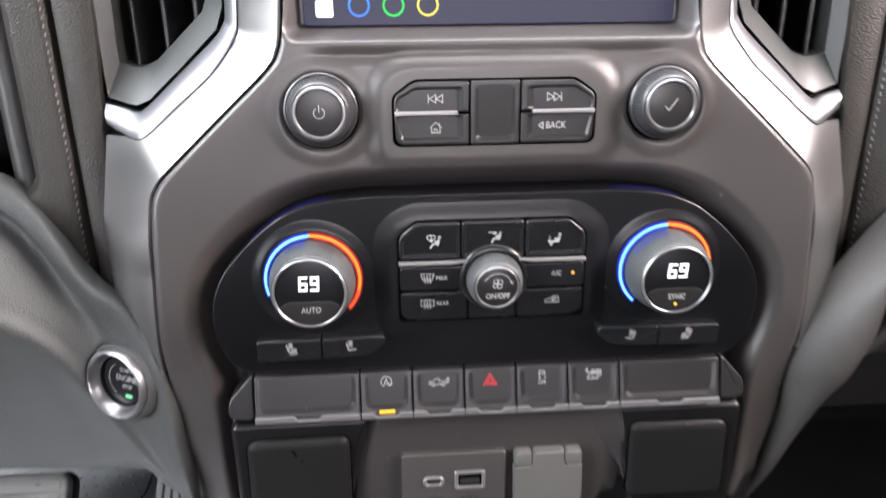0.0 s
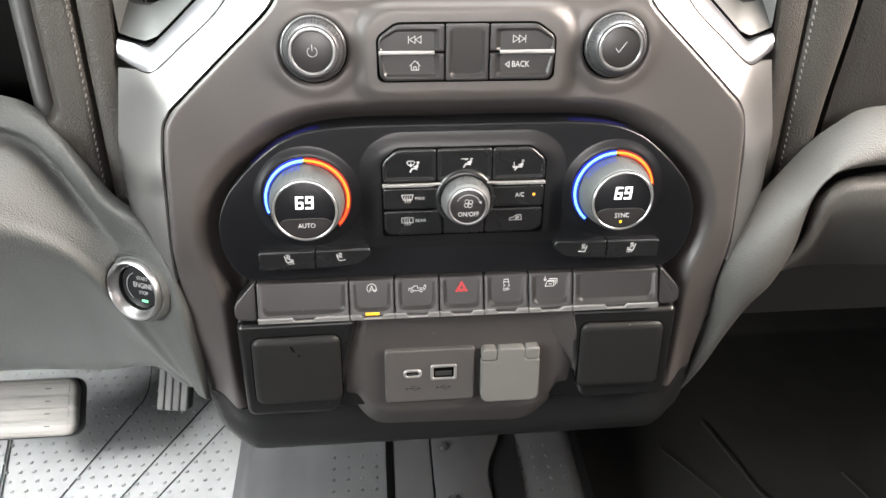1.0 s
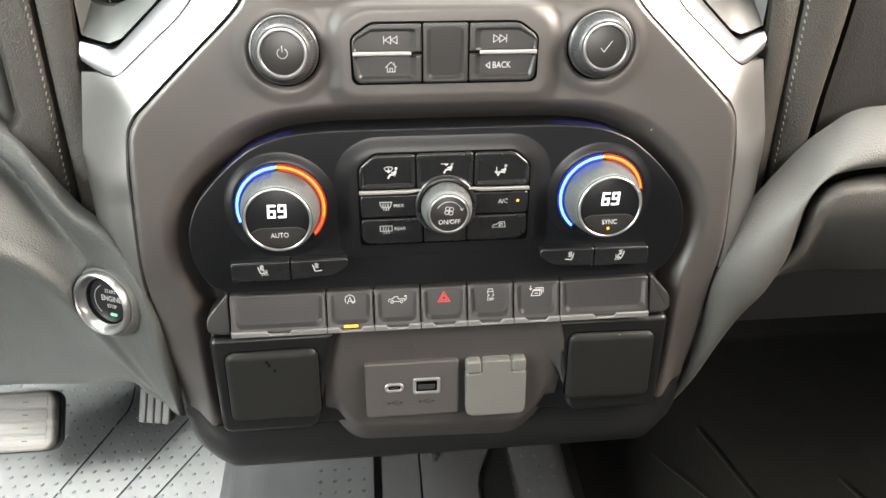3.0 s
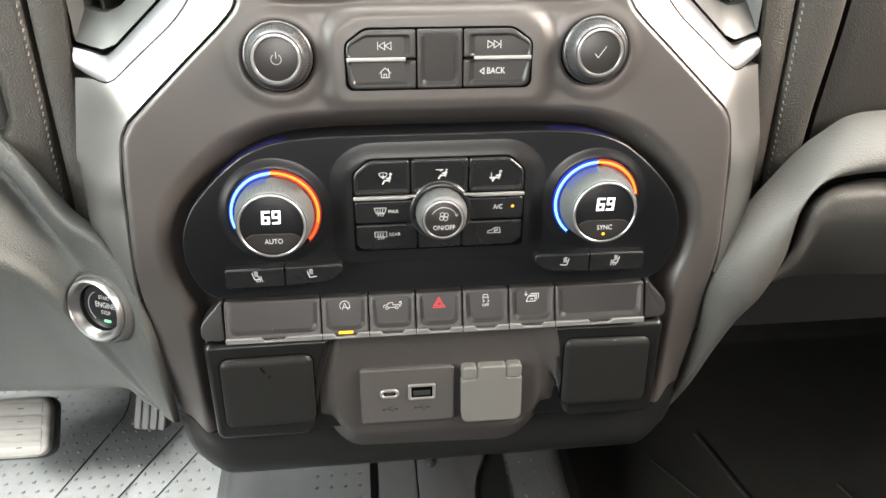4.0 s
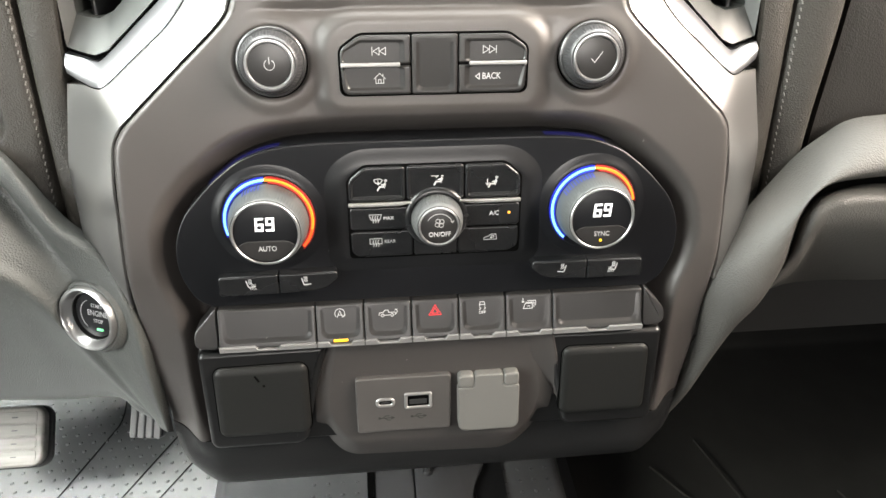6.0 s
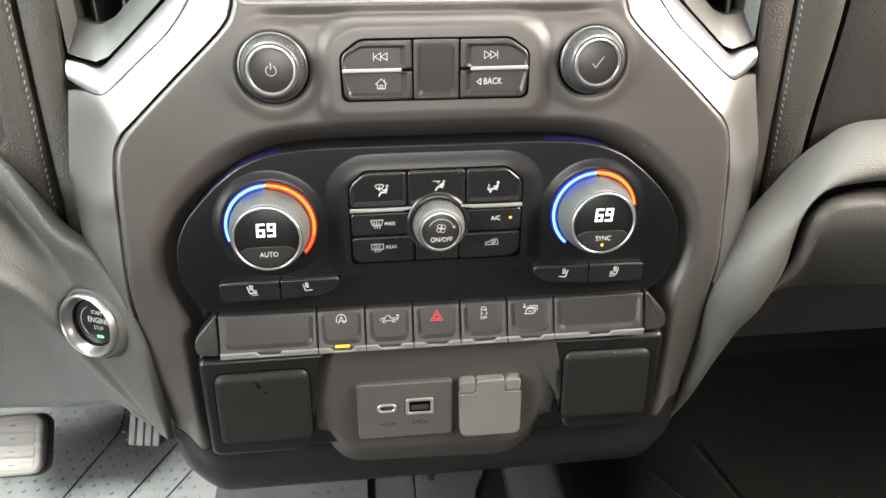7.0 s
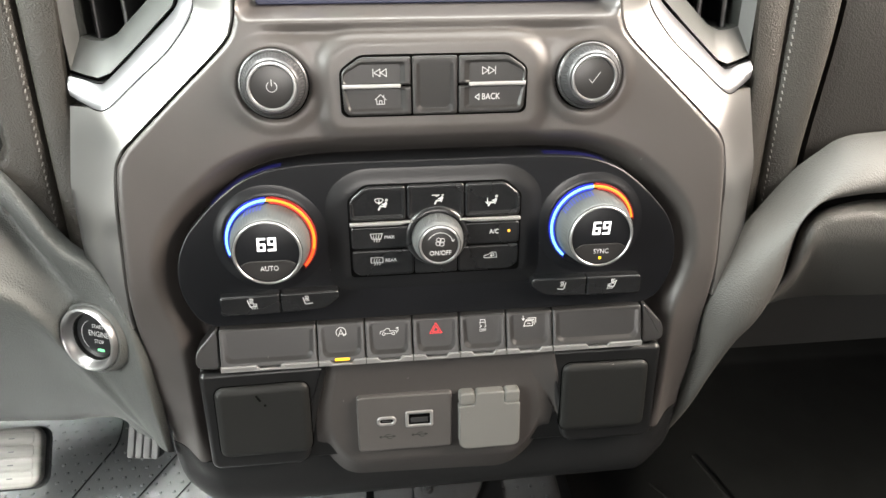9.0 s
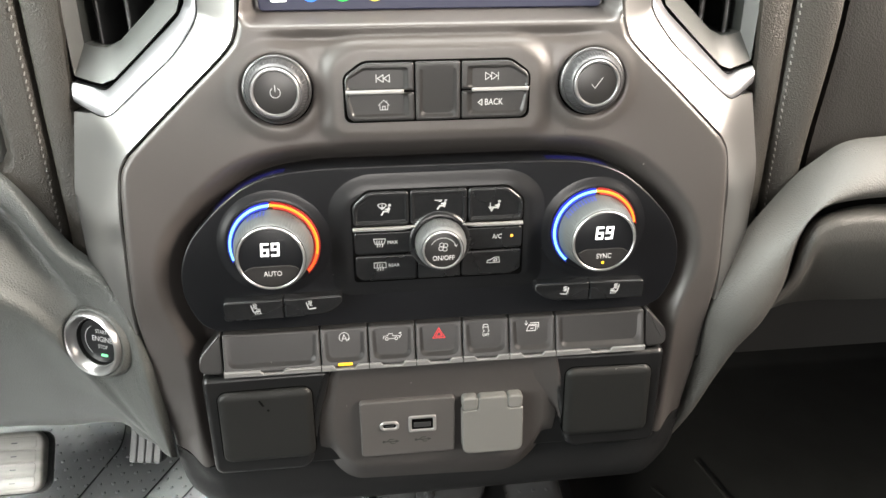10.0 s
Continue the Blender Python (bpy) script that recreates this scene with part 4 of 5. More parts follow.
    if lamp:
        part("indicator", lathe(bmesh.new(), cx, cz - 12.4, [(0.8, -20.7), (0.8, -21.1), (0, -21.3)], 12), G_AMBER, key, "lit amber indicator")


temperature_dial(-90.6, 8.6, "AUTO", 92, (198, -42), False)
temperature_dial(89.6, 8.8, "SYNC", 92, (228, 10), True)

# ---- heated seat keys ----
for s in (-1, 1):
    t = thing("seat_heater_keys", (s * 88, -4, -28), "pair of black heated seat keys with white seat symbols", "button", "seat heater keys")
    halves = [rounded([(-121.5, -34.4), (-88.7, -34.2), (-88.7, -22.2), (-121.5, -22.8)], [1.6, 1.2, 1.2, 1.8]), rounded([(-88.1, -34.2), (-63, -32.8), (-55, -26.2), (-56, -21.8), (-88.1, -22.2)], [1.2, 6, 2, 1.8, 1.2])]
    for i, (poly, x) in enumerate(zip(halves, (-104, -73.5))):
        poly = poly if s < 0 else mirror(poly)
        key = slab_part("key", poly, -7.0, 3, M_CKEY, t, 1.2, seg=4)
        seat = [[(-2.2, 2.4), (-1.2, -1.2)], [(-0.8, -1.6), (2.6, -1.2)]]
        sk = bmesh.new()
        k = -1 if s > 0 else 1
        strokes(sk, [[(k * a, b) for a, b in l] for l in seat], 0.5, -7.03, (-s * x, -27.6))
        waves = [[(-1.0 + w, 3.4), (-0.6 + w, 2.6), (-1.0 + w, 1.6), (-0.5 + w, 0.4)] for w in (0, 0.7, 1.4)]
        if i == 0:
            waves += [[(w, -0.7), (w + 0.35, 0.3)] for w in (0.7, 1.5, 2.3)] + [[(w, -2.1), (w + 0.3, -2.9)] for w in (-0.4, 0.6, 1.6, 2.6)]
        strokes(sk, [[(k * a, b) for a, b in l] for l in waves], 0.32, -7.03, (-s * x, -27.6))
        part("symbol", sk, M_ICON, key)

# ---- row of toggle switches ----
TOG = lambda x, z: 0.30 * (z + 66)
TF = -11.0
edges = [(-125, -70.2), (-69.6, -42.6), (-42.0, -15.0), (-14.4, 12.8), (13.4, 40.8), (41.4, 69.0), (69.6, 124.5)]
words = ["blank black toggle key with chrome lip", "auto stop toggle key with white mark and lit amber lamp", "tailgate toggle key with white truck mark", "hazard toggle key with red triangle",
         "traction toggle key with white car mark", "window toggle key with white window mark", "blank black toggle key with chrome lip"]
toggles = []
for (x0, x1), label in zip(edges, words):
    t = thing("toggle_switch", (0.5 * (x0 + x1), -4, -56), label, "switch", "row of toggle switches")
    rim = rounded([(x0 + 2.0, -63.8), (x1 - 2.0, -63.8), (x1 - 1.6, -45.6), (x0 + 1.6, -45.6)], [4.4, 4.4, 1.2, 1.2], 7)
    bed = rounded([(x0 + 5.0, -61.0), (x1 - 5.0, -61.0), (x1 - 4.2, -46.2), (x0 + 4.2, -46.2)], [3.0, 3.0, 1.2, 1.2], 7)
    flat_faces(part("key", scooped(oblong(x0, -66.4, x1, -44.2, 1.3), rim, bed, TF, 3, 0.8, lambda x, z: 1.1 * max(0.0, min(1.0, (-45.0 - z) / 16.0)), TOG), M_KEY, t))
    c, h = 0.5 * (x0 + x1), min(5.5, 0.2 * (x1 - x0))
    lip = [(x0, -68.0), (x1, -68.0), (x1, -64.9), (c + h + 1.8, -64.9), (c + h, -66.9), (c - h, -66.9), (c - h - 1.8, -64.9), (x0, -64.9)]
    slab_part("chrome_lip", lip, TF - 1.3, TF + 3, M_SILL, t, 0.3, "satin chrome lip", seg=2)
    toggles.append((t, c))
TY = TF + 0.28 + TOG(0, -50.0)


def toggle_mark(i, lines, w, mat, dz=0.0):
    t, c = toggles[i]
    part("symbol", strokes(bmesh.new(), lines, w, TY + 0.23 * dz, (c, -50.0 + dz), lean=0.23), mat, t)


toggle_mark(1, [ring_line(2.8, 18, -40, 215), [(1.5, -1.0), (2.2, -1.9), (3.0, -0.9)], [(-1.5, -2.2), (0, 1.6), (1.5, -2.2)], [(-1.0, -0.9), (1.0, -0.9)]], 0.33, M_ICON, 0.4)
slab_part("indicator", oblong(toggles[1][1] - 4.2, -65.2, toggles[1][1] + 4.2, -64.0, 0.5), TF - 0.7, TF + 1, G_AMBER, toggles[1][0], 0.35, "lit amber lamp")
toggle_mark(2, [[(-5, -0.8), (-4.8, 0.6), (-2.6, 0.8), (-1.6, 2), (0.4, 2), (0.6, 0.6), (4.4, 0.6), (4.4, -0.8)], ring_line(0.85, 8, 0, 360, (-3, -1)), ring_line(0.85, 8, 0, 360, (2.6, -1)), [(-1.8, -0.9), (1.4, -0.9)], [(4.9, -0.3), (5.6, 1.2), (4.9, 2.2)], [(4.3, 1.7), (4.8, 2.4), (5.6, 2.2)]], 0.3, M_ICON, -1.1)
toggle_mark(3, [[(-3.6, -2.5), (3.6, -2.5), (0, 3.4), (-3.6, -2.5)], [(-1.9, -1.5), (1.9, -1.5), (0, 1.6), (-1.9, -1.5)]], 0.34, M_RED, -0.9)
toggle_mark(4, [[(0.88 * x, 0.8 * z) for x, z in l] for l in [[(-1.4, 4.4), (1.4, 4.4), (1.8, 2.4), (-1.8, 2.4), (-1.4, 4.4)], [(-1.8, 2.2), (-1.8, 1.4)], [(1.8, 2.2), (1.8, 1.4)], [(-1.8, 0.6), (-0.8, -0.4), (-2, -1.4)], [(1.6, 0.6), (2.4, -0.4), (1.2, -1.4)]]], 0.31, M_ICON, -0.7)
lettering("OFF", 2.4, (toggles[4][1], -53.5), TY - 0.23 * 3.5, toggles[4][0], M_ICON, lean=0.23)
toggle_mark(5, [[(-3.4, -2.6), (2, -2.6), (2, 0.4), (-2.2, 0.4), (-3.4, -2.6)], [(-1.8, 1.0), (3.0, 1.0), (3.0, -1.8)], [(-0.8, 2.0), (4.0, 2.0), (4.0, -0.8)], [(-3.6, 3.4), (-3.6, 1.0)], [(-4.3, 1.8), (-3.6, 1.0), (-2.9, 1.8)], [(-1.0, -1.2), (0.6, -1.2)]], 0.36, M_ICON)
for s in (-1, 1):
    cap = rounded([(-125.8, -68.5), (-125.8, -44.4), (-127.4, -44.4), (-139.5, -57.5), (-139.5, -67)], [3, 1.5, 1.5, 4, 3.5])
    e = thing("toggle_end_cap", (s * 132, 0, -58), "black angular end cap beside the toggle switches", "trim", "toggle end caps")
    slab_part("cap", cap if s < 0 else mirror(cap), -8.0, 4, M_KEY, e, 1.2, seg=3, lean=lambda x, z: 0.2 * (z + 66))

# ---- lower fascia: two covers, ports between ----
lower = thing("lower_fascia", (0, 4, -105), "black moulded lower fascia with a raised centre block", "fascia")
slab_part("backing", oblong(-139.5, -140, 139.5, -69.5, 3), -2.5, 10, M_LOWER, lower, 1)
foot_ = [(-66, -68.8), (-75.5, -111), (-74.5, -148), (-59, -168), (46, -172), (67, -152), (75.5, -113), (66, -68.8)]
brow_ = [(-59, -68.8), (-66.5, -109), (-64.5, -128), (-54, -143), (51, -145), (62, -130), (65.5, -113), (57, -68.8)]
foot_, brow_ = rounded(foot_, [3, 14, 12, 10, 12, 12, 14, 3], 6), rounded(brow_, [3, 16, 10, 7, 7, 10, 16, 3], 6)
bm = bmesh.new()
rings = []
for f, k in ((0, -0.6), (0, 0.0), (0.10, 0.12), (0.5, 0.55), (0.88, 0.93), (1.0, 0.99), (1.06, 1.0)):
    ring = [(p[0] + (q[0] - p[0]) * f, p[1] + (q[1] - p[1]) * f, -3.4 + 10.4 * step(-128, -150, p[1])) for p, q in zip(foot_, brow_)]
    rings.append([bm.verts.new((x, base_ + (-5.6 - base_) * k, z)) for x, z, base_ in ring])
for a, b in zip(rings, rings[1:]):
    for i in range(len(a)):
        bm.faces.new((a[i - 1], a[i], b[i], b[i - 1]))
bm.faces.new(rings[0]), bm.faces.new(rings[-1])
flat_faces(part("centre_block", bm, M_BLOCK, lower, "charcoal centre block with sloping sides"))
for s in (-1, 1):
    fr = rounded([(-139.5, -140), (-81, -140), (-75.5, -112), (-65, -69.6), (-139.5, -70.4)], [6, 7, 14, 4, 4], 6)
    cov = rounded([(-132.5, -129.5), (-77.6, -129.0), (-77, -79.2), (-131.5, -80.2)], 5.6, 6)
    if s > 0:
        fr, cov = mirror(fr), mirror(cov)
    slab_part("surround", fr, -8.6, 6, M_LOWER, lower, 3.6, "black surround", seg=5)
    c = thing("blanking_cover", (s * 105, -7.5, -105), "square grained black blanking cover" + (" with dark scuffs" if s < 0 else ""), "cover", "blanking covers")
    slab_part("shadow_gap", inset(cov, -0.7), -8.72, -6.5, M_GAP, c, 0.1)
    slab_part("panel", cov, -11.9, -5, M_COVER, c, 5.2, seg=6, drop=2.8)
    if s < 0:
        part("scuff", strokes(bmesh.new(), [[(-107.2, -85.6), (-105.6, -88.6)]], 1.3, -11.92, deep=0.2), M_GAP, c)
        part("scuff", lathe(bmesh.new(), -102.8, -92.2, [(0.9, -11.8), (0.8, -11.95), (0, -11.96)], 10), M_GAP, c)

# the block's far side climbs to the surround in a broad flank
rows = []
for x, z in eased([(65.5, -69.6), (68.2, -82), (71.6, -96), (75.0, -108), (76.4, -118)], 4):
    f = step(-120, -84, z)
    rows.append([Vector((x + dx * (0.12 + 0.88 * f), y + 2.4 * (1 - f) * (y < -5.2), z)) for dx, y in ((-13, -5.0), (-10, -5.75), (-6, -6.1), (-1, -7.6), (3, -8.75), (4.6, -8.95), (5.4, -8.55), (5.6, -6.0))])
part("flank", sheet(bmesh.new(), rows, (0, 2, 0)), M_BLOCK, lower, "charcoal sloping flank", smooth=75)

usb = thing("usb_port_panel", (-21, -8, -114), "dark plate with two silver-rimmed charging ports", "charging ports")
slab_part("plate", oblong(-49.8, -134.6, 8.4, -94.2, 2.2), -9.0, -4, M_PORT, usb, 1.2)
for x0, x1, z0, z1, r, name in ((-38, -26, -115.2, -108.6, 3.2, "small_port"), (-20.4, -3.2, -117.6, -105.8, 1.6, "large_port")):
    o, i_ = oblong(x0, z0, x1, z1, r), oblong(x0 + 2.0, z0 + 2.0, x1 - 2.0, z1 - 2.0, max(0.6, r - 2))
    port = part(name, frame_ring(bmesh.new(), o, i_, -10.0, -7, 0.5), M_BAR, usb, "silver port rim")
    slab_part("socket", oblong(x0 + 1.6, z0 + 1.6, x1 - 1.6, z1 - 1.6, 0.8), -9.3, -8, M_GAP, port, 0.1)
    if name == "large_port":
        slab_part("tongue", oblong(x0 + 3.2, z0 + 3.6, x1 - 3.4, z0 + 7.0, 0.3), -9.75, -9, M_KNOB, port, 0.15)
    else:
        slab_part("tongue", oblong(x0 + 3.2, z0 + 2.9, x1 - 3.2, z0 + 3.7, 0.3), -9.7, -9, M_KNOB, port, 0.1)
for cx in (-31.5, -11.5):
    tr = [[(-4.6, 0), (4, 0)], [(3, 0.7), (4.6, 0), (3, -0.7)], [(-2.6, 0), (-0.6, 1.6), (1.4, 1.6)], [(-1.2, 0), (0.6, -1.6), (2.2, -1.6)], ring_line(0.6, 8, 0, 360, (-4.4, 0))]
    part("symbol", strokes(bmesh.new(), tr, 0.55, -9.02, (cx, -123.8)), M_DIM, usb)

out = thing("power_outlet", (31.5, -8, -114), "grey hinged flap over a power outlet", "power outlet")
lid = [(13.2, -136.4), (51.5, -136.4), (50.9, -103.8), (41.2, -103.4), (40.6, -94.6), (22.8, -94.6), (22.2, -103.4), (12.5, -103.8)]
slab_part("flap", rounded(lid, [5, 5, 1.5, 1.2, 2.2, 2.2, 1.2, 1.5]), -11.5, -4, M_OUTLET, out, 1.1, "mid grey flap", seg=4)
for s in (-1, 1):
    x0, x1 = sorted((31.6 + s * 9.2, 31.6 + s * 18.8))
    slab_part("hinge", oblong(x0, -103.4, x1, -94.4, 2.4), -11.8, -4, M_OUTLET, out, 1.4, seg=4)

# ---- engine start button ----
AX = Matrix.Translation((-201.5, 12, -53.5)) @ pose(0, 0, 0, -6, 0, -26) @ Matrix.Translation((203, -14, 52))
start = thing("engine_start_button", (-203, 14, -52), "round black engine start button in a silver ring, green lamp lit", "button")
part("collar", lathe(bmesh.new(), -203, -52, [(24.5, 24), (23.2, 17.0), (21.6, 14.6), (20.2, 14.2), (19.4, 16)], 64, AX), M_DASH, start, "grey moulded collar")
part("silver_ring", lathe(bmesh.new(), -203, -52, [(19.9, 16), (19.8, 12.2), (19.2, 11.0), (18.2, 10.6), (17.5, 11.2)], 80, AX), M_RIM, start, "bright silver rim")
part("inner_ring", lathe(bmesh.new(), -203, -52, [(17.7, 11.6), (17.4, 11.9), (16.6, 13.4), (15.7, 15.6), (15.2, 16.4), (14.8, 16.4)], 80, AX), M_RIM, start, "satin silver cone")
part("well", lathe(bmesh.new(), -203, -52, [(15.0, 16.2), (14.6, 18.4), (14.2, 20.0), (0, 20.0)], 64, AX), M_BLACK, start)
part("cap", lathe(bmesh.new(), -203, -52, [(14.2, 20), (14.1, 18.6), (13.5, 18.0), (0, 17.6)], 64, AX), M_GLOSS, start, "black push cap")
for text, size, z in (("START", 3.4, -45.8), ("ENGINE", 4.9, -50.6), ("STOP", 3.4, -55.4)):
    lettering(text, size, (-200.2, z), 17.7, start, M_ICON, turn=AX, squeeze=0.85)
bm = strokes(bmesh.new(), [ring_line(9.8, 14, 115, 235, (-203, -52))], 0.3, 17.7)
for v in bm.verts:
    v.co = AX @ v.co
part("symbol", bm, M_ICON, start)
bm = slab(bmesh.new(), oblong(-202.0, -61.4, -197.2, -59.8, 0.7), 17.4, 18, 0.2)
for v in bm.verts:
    v.co = AX @ v.co
part("indicator", bm, G_GREEN, start, "lit green lamp")

# ---- air vents ----


def inset_open(a, b, f):
    return [(p[0] + (q[0] - p[0]) * f, p[1] + (q[1] - p[1]) * f) for p, q in zip(a, b)]


for s in (-1, 1):
    v_ = thing("air_vent", (s * 165, 50, 130), "dark air vent with black upright slats in a grey surround", "air vent", "air vents")
    rim = [(125.2, 205), (126.7, 160), (127.7, 138), (131.6, 127.1), (150.7, 109.1), (169.5, 92.6), (177, 89.9), (184, 91.3), (192, 94), (192.5, 112), (192.5, 140), (192, 205)]
    mid = [(139, 205), (139, 160), (139.5, 143), (142, 136), (155, 124), (167, 113), (174, 110), (180, 110.5), (185.5, 112), (185.5, 122), (185, 140), (184, 205)]
    near = [trim_y(x, z) + 1.5 for x, z in rim]
    lines = [[(x, y, z) for (x, z), y in zip(inset_open(rim, mid, f), near)] for f in (-0.04, 0.0, 0.09, 0.10)]
    lines[0] = [(x, y + 8, z) for x, y, z in lines[0]]
    lines[2] = [(x, y + 3.5, z) for x, y, z in lines[2]]
    groove = [[Vector((s * x, y + 1.5, z)) for x, y, z in r] for r in lines[:3]]
    part("outline", sheet(bmesh.new(), groove), M_GAP, v_, "black outline of the surround")
    rows = [[(x, y + 2.5, z) for x, y, z in lines[2]], [(x, y + 0.6, z) for (x, y, z) in lines[3]], [(x, 45, z) for x, z in inset_open(rim, mid, 0.97)], [(x, 47, z) for x, z in mid], [(x, 100, z) for x, z in mid]]
    rows = [[Vector((s * x, y, z)) for x, y, z in r] for r in rows]
    part("vent_frame", sheet(bmesh.new(), rows), M_VENT, v_, "grey vent surround", smooth=24)
    bm = bmesh.new()
    box(bm, *sorted((s * 125, s * 200)), 92, 100, 90, 205)
    part("duct", bm, M_GAP, v_)
    for x in (147, 163, 179):
        bm = bmesh.new()
        sl = rounded([(-1.6, 0), (-2.2, 14), (0, 34), (2.2, 14), (1.6, 0)], 1.2, 3)
        turn_ = radians(24)
        pts = [(s * x + a * math.cos(turn_) + b * math.sin(turn_), 52 + b * math.cos(turn_) - a * math.sin(turn_)) for a, b in sl]
        ring0 = [bm.verts.new((a, b, 104)) for a, b in pts]
        ring1 = [bm.verts.new((a, b, 205)) for a, b in pts]
        for i in range(len(pts)):
            j = (i + 1) % len(pts)
            bm.faces.new((ring0[i], ring0[j], ring1[j], ring1[i]))
        bm.faces.new(ring0), bm.faces.new(ring1)
        part("slat", bm, M_LOWER, v_)

# ---- footwells: mats, pedals, tunnel ----
BASE = Matrix.Identity(4)


mat_l = thing("driver_floor_mat", (-400, 200, 0), "grey rubber floor mat with raised dots and grooves", "floor mat", base=BASE)
prof = [(-700, 0), (-100, 0), (330, 0), (400, 8), (470, 60), (560, 210)]
tv = net([[(x, y, z) for y, z in prof] for x in (-760, -600, -440, -300, -232)], 5, 5)
part("sheet", sheet(bmesh.new(), tv, (0, 0, -5)), M_MAT, mat_l)
dots = bmesh.new()


def dot(bm, x, y, z, r=2.6, h=1.6, n=8):
    a = [bm.verts.new((x + r * math.cos(2 * math.pi * i / n), y + r * math.sin(2 * math.pi * i / n), z - 0.3)) for i in range(n)]
    b = [bm.verts.new((x + 0.6 * r * math.cos(2 * math.pi * i / n), y + 0.6 * r * math.sin(2 * math.pi * i / n), z + h)) for i in range(n)]
    for i in range(n):
        j = (i + 1) % n
        bm.faces.new((a[i], a[j], b[j], b[i]))
    bm.faces.new(b)


for i in range(34):
    for j in range(26):
        x, y = -560 + 16 * (i + 0.5 * (j % 2)) * 1.0, 80 + 13.5 * j
        if x < -242 and y < 385:
            dot(dots, x, y, 0.2)
tagged(part("dots", dots, M_MAT, mat_l, "raised round dots"), kind="stuff")
ribs = [[(-378, 385), (-373, 330), (-387, 290), (-439, 169), (-480, 60)], [(-285, 315), (-370, 163), (-430, 55)], [(-250, 285), (-327, 160), (-390, 50)], [(-532, 300), (-507, 188), (-480, 60)], [(-536, 300), (-511, 188), (-484, 60)]]
for line in [eased(r, 6) for r in ribs]:
    bm = bmesh.new()
    for a, b in zip(line, line[1:]):
        a, b = Vector(a), Vector(b)
        u = (b - a).normalized() * 0.65
        n = Vector((-u.y, u.x))
        ring = [a - n - u, b - n + u, b + n + u, a + n - u]
        lo, hi = [bm.verts.new((p.x, p.y, 0)) for p in ring], [bm.verts.new((p.x, p.y, 1.3)) for p in ring]
        bm.faces.new(hi)
        for i in range(4):
            bm.faces.new((lo[i], lo[(i + 1) % 4], hi[(i + 1) % 4], hi[i]))
    part("groove", bm, M_LOWER, mat_l, "dark groove")

mat_r = thing("passenger_floor_mat", (430, 200, 0), "rubber floor mat, its deep shade put into the colour", "floor mat", base=BASE)
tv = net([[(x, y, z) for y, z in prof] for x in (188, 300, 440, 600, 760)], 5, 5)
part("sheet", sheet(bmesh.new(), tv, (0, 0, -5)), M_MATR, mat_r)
for line in ([(300, 195), (330, 150), (390, 60)], [(372, 230), (400, 125), (440, 40)], [(520, 140), (545, 70), (575, 0)]):
    bm = bmesh.new()
    for a, b in zip(line, line[1:]):
        a, b = Vector(a), Vector(b)
        n = Vector((-(b - a).y, (b - a).x)).normalized() * 2.0
        lo, hi = [bm.verts.new((p.x, p.y, 0)) for p in (a - n, b - n, b + n, a + n)], [bm.verts.new((p.x, p.y, 3)) for p in (a - n, b - n, b + n, a + n)]
        bm.faces.new(hi)
        for i in range(4):
            bm.faces.new((lo[i], lo[(i + 1) % 4], hi[(i + 1) % 4], hi[i]))
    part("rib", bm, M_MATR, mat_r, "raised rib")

# tunnel between the footwells
tun = thing("transmission_tunnel", (0, 100, 0), "rubber-covered transmission tunnel with black brackets", "floor hump", base=BASE)
sec = [(-236, 0), (-216, 50), (-202, 84), (-186, 93), (-170, 97), (-156, 98), (-138, 99), (-110, 101), (0, 102), (120, 101), (150, 99), (159, 80), (166, 20), (200, -2)]
tv = net([[(x, y, z * k) for x, z in sec] for y, k in ((-700, 0.5), (-200, 0.9), (0, 1.0), (150, 1.02), (240, 1.3), (350, 2.8), (560, 4.0))], 5, 5)
part("cover", sheet(bmesh.new(), tv, (0, 0, -6)), M_TUNNEL, tun)
dots = bmesh.new()
for i in range(4):
    for j in range(16):
        for x0 in (-108, 94):
            x, y = x0 + 15.0 * i, -20 + 14 * j
            dot(dots, x, y, 102, 2.2, 1.4)
tagged(part("dots", dots, M_TUNNEL, tun, "raised round dots"), kind="stuff")
# the first box is no bracket: a black strip drawn for the dark gap
for x0, x1, h, m in ((-52, -44, 106, M_GAP), (-43, -4, 109, M_BRACKET), (60, 92, 105, M_LOWER)):
    part("bracket", box(bmesh.new(), x0, x1, -300, 330, 96, h), m, tun)

bm = bmesh.new()
plan = [(-2, -300)] + eased([(57, -300), (56, 40), (54, 78), (55, 98), (62, 120), (72, 140), (76, 165), (70, 240), (66, 330)], 4) + [(-2, 330)]
low_, high_ = [bm.verts.new((x, y, 96)) for x, y in plan], [bm.verts.new((x, y, 112)) for x, y in plan]
top_ = [bm.verts.new((x, y, 113)) for x, y in inset(plan, 1.2)]
for a, b in ((low_, high_), (high_, top_)):
    for i in range(len(a)):
        bm.faces.new((a[i - 1], a[i], b[i], b[i - 1]))
bm.faces.new(top_)
part("bracket", bm, M_BRACKET, tun, "dark bracket with a wavy edge")
for x, y, r in ((16, 66, 8.0), (12, 132, 6.5)):
    bm = bmesh.new()
    dot(bm, x, y, 112, r, 4.5, 16)
    dot(bm, x, y, 116, 0.55 * r, 4.0, 6)
    part("bolt", bm, M_KNOB, tun, "dull steel bolt")

# brake pedal
brake = thing("brake_pedal", (-430, 180, 60), "wide brake pedal with a worn ribbed rubber pad", "pedal", base=BASE)
TILT_B = Matrix.Translation((-443, 192, 143)) @ pose(0, 0, 0, -48, 0, 0)


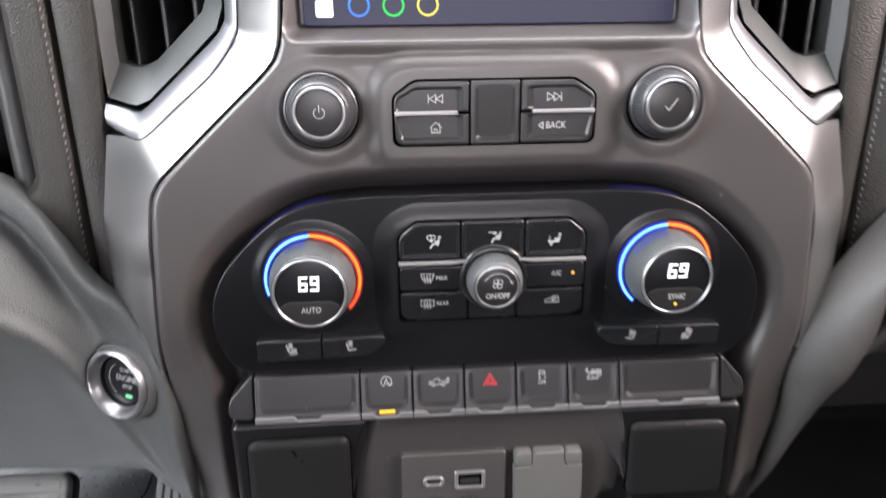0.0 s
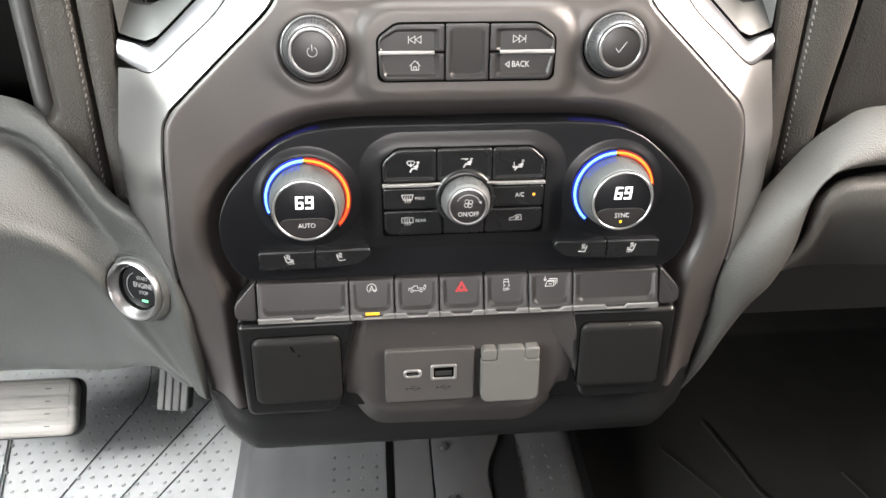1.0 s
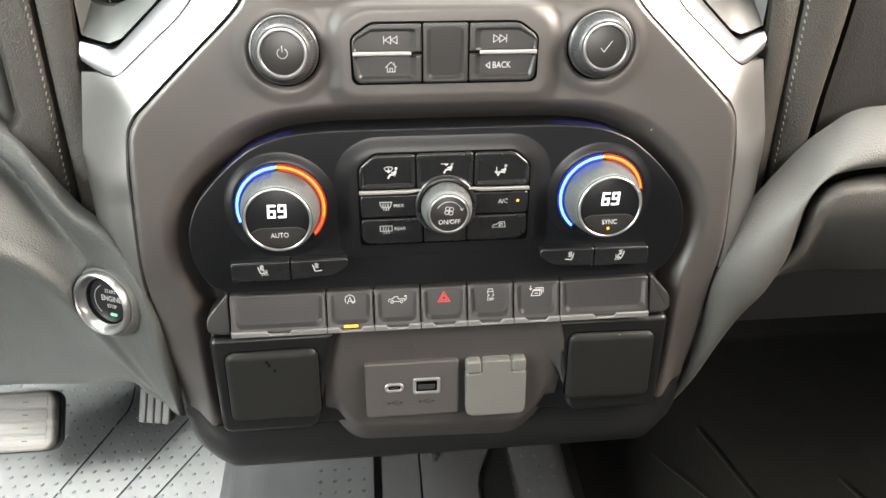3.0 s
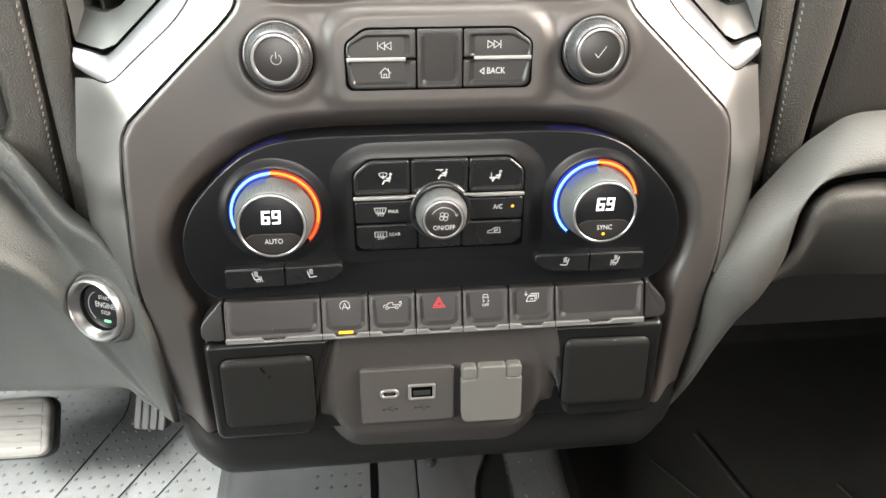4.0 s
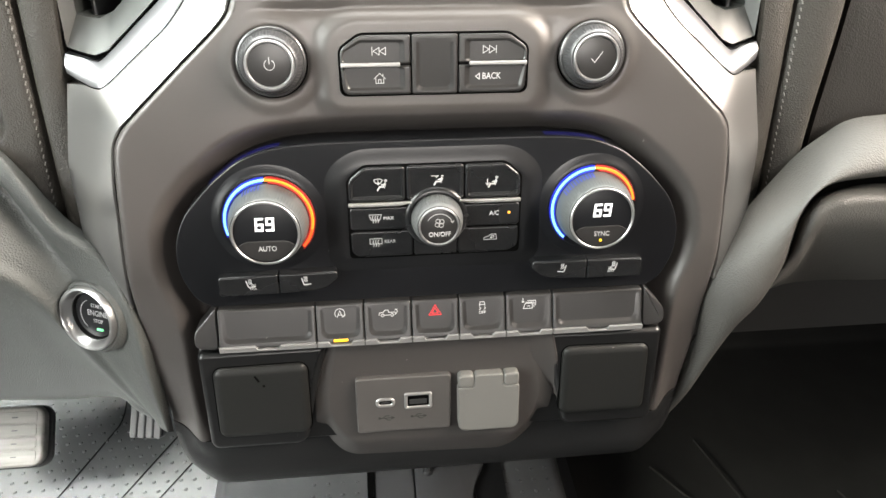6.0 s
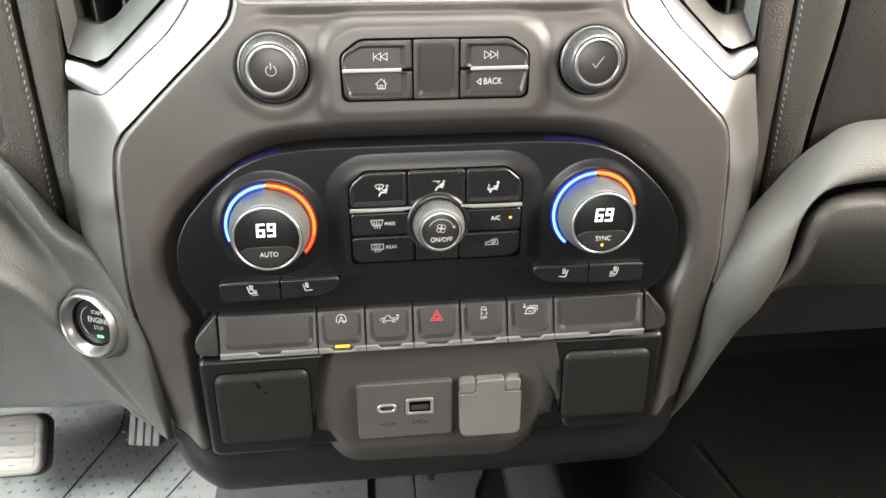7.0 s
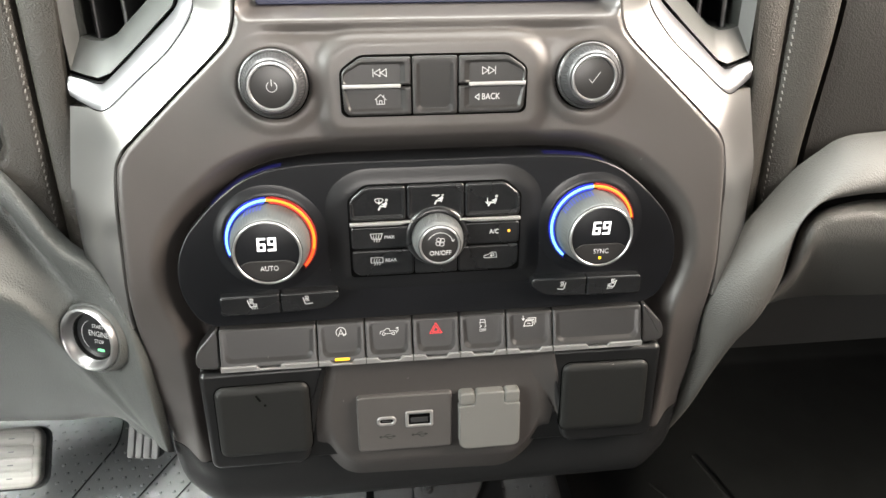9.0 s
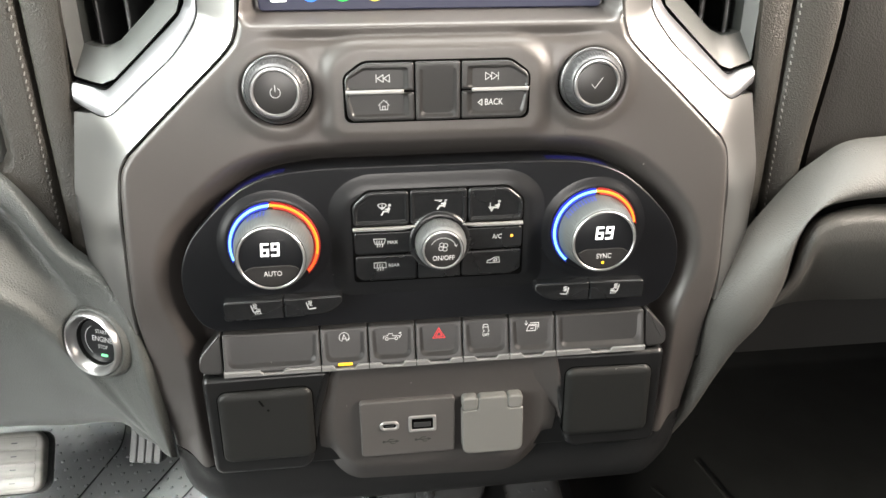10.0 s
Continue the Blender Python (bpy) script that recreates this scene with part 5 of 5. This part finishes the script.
def tilted(bm, m):
    for v in bm.verts:
        v.co = m @ v.co
    return bm


part("pad", tilted(slab(bmesh.new(), oblong(-62, -31, 62, 30, 13), -8, 6, 4, 4), TILT_B), M_PEDAL, brake, "worn grey rubber pad")
part("backing", tilted(slab(bmesh.new(), oblong(-64, -33, 66, 30, 13), 3, 9, 1, 2), TILT_B), M_BLACK, brake)
for i in range(4):
    part("rib", tilted(slab(bmesh.new(), oblong(-58, -26.5 + 13.2 * i, 55, -14.6 + 13.2 * i, 3), -8.5, -7, 0.9, 3), TILT_B), M_PEDAL, brake)
    part("slot", tilted(slab(bmesh.new(), oblong(30, -21.2 + 13.2 * i, 36, -20.0 + 13.2 * i, 0.5), -8.56, -8, 0.1, 1), TILT_B), M_BRACKET, brake)
bm = bmesh.new()
box(bm, -500, -480, 205, 232, 150, 460)
part("arm", bm, M_BLACK, brake)
gas = thing("accelerator_pedal", (-285, 240, 40), "narrow ribbed accelerator pedal with grooves", "pedal", base=BASE)
TILT_G = Matrix.Translation((-281, 236, 168)) @ pose(0, 0, 0, -40, 0, -8)
part("pad", tilted(slab(bmesh.new(), oblong(-18, -62, 18, 62, 6), -4, 8, 2, 3), TILT_G), M_LOWER, gas)
for i in range(4):
    part("rib", tilted(slab(bmesh.new(), oblong(-17.2 + 8.7 * i, -61, -9.7 + 8.7 * i, 60, 2.4), -6, -3, 1.4, 3), TILT_G), M_GAS, gas)
bm = bmesh.new()
box(bm, -290, -272, 240, 260, 170, 420)
part("arm", bm, M_BLACK, gas)

# ---- lint specks on the panel ----
lint = thing("lint_specks", (0, -4, 0), "scattered pale specks of lint on the dark panel", "lint")
bm = bmesh.new()
rnd = random.Random(4)
for x, y, z, r in ((116, -0.2, 46, 0.35), (150, 1.0, 42, 0.35), (-57, -11.9, -93, 0.25), (18, -12.0, -108, 0.3), (108, -11.7, -80.5, 0.5), (-98, -11.0, -60, 0.3), (-49, 0, 10, 0.2), (60, -0.1, -2, 0.25), (70, -0.1, -10, 0.2), (-60, -0.1, -12, 0.2), (30, -5.8, -128, 0.4), (-18, -5.8, -84, 0.25)):
    a = rnd.uniform(0, 3)
    strokes(bm, [[(x - r * math.cos(a), z - r * math.sin(a)), (x + r * math.cos(a), z + r * math.sin(a))]], 0.3, y)
tagged(part("speck", bm, M_THREAD, lint), kind="stuff")
mark = strokes(bmesh.new(), [ring_line(3.0, 24, 20, 330, (72.3, 66.5))], 0.22, 0.0)
for v in mark.verts:
    v.co.y += face(v.co.x, v.co.z) - 0.05
part("ring_mark", mark, M_KNOB, lint, "faint ring-shaped smudge")
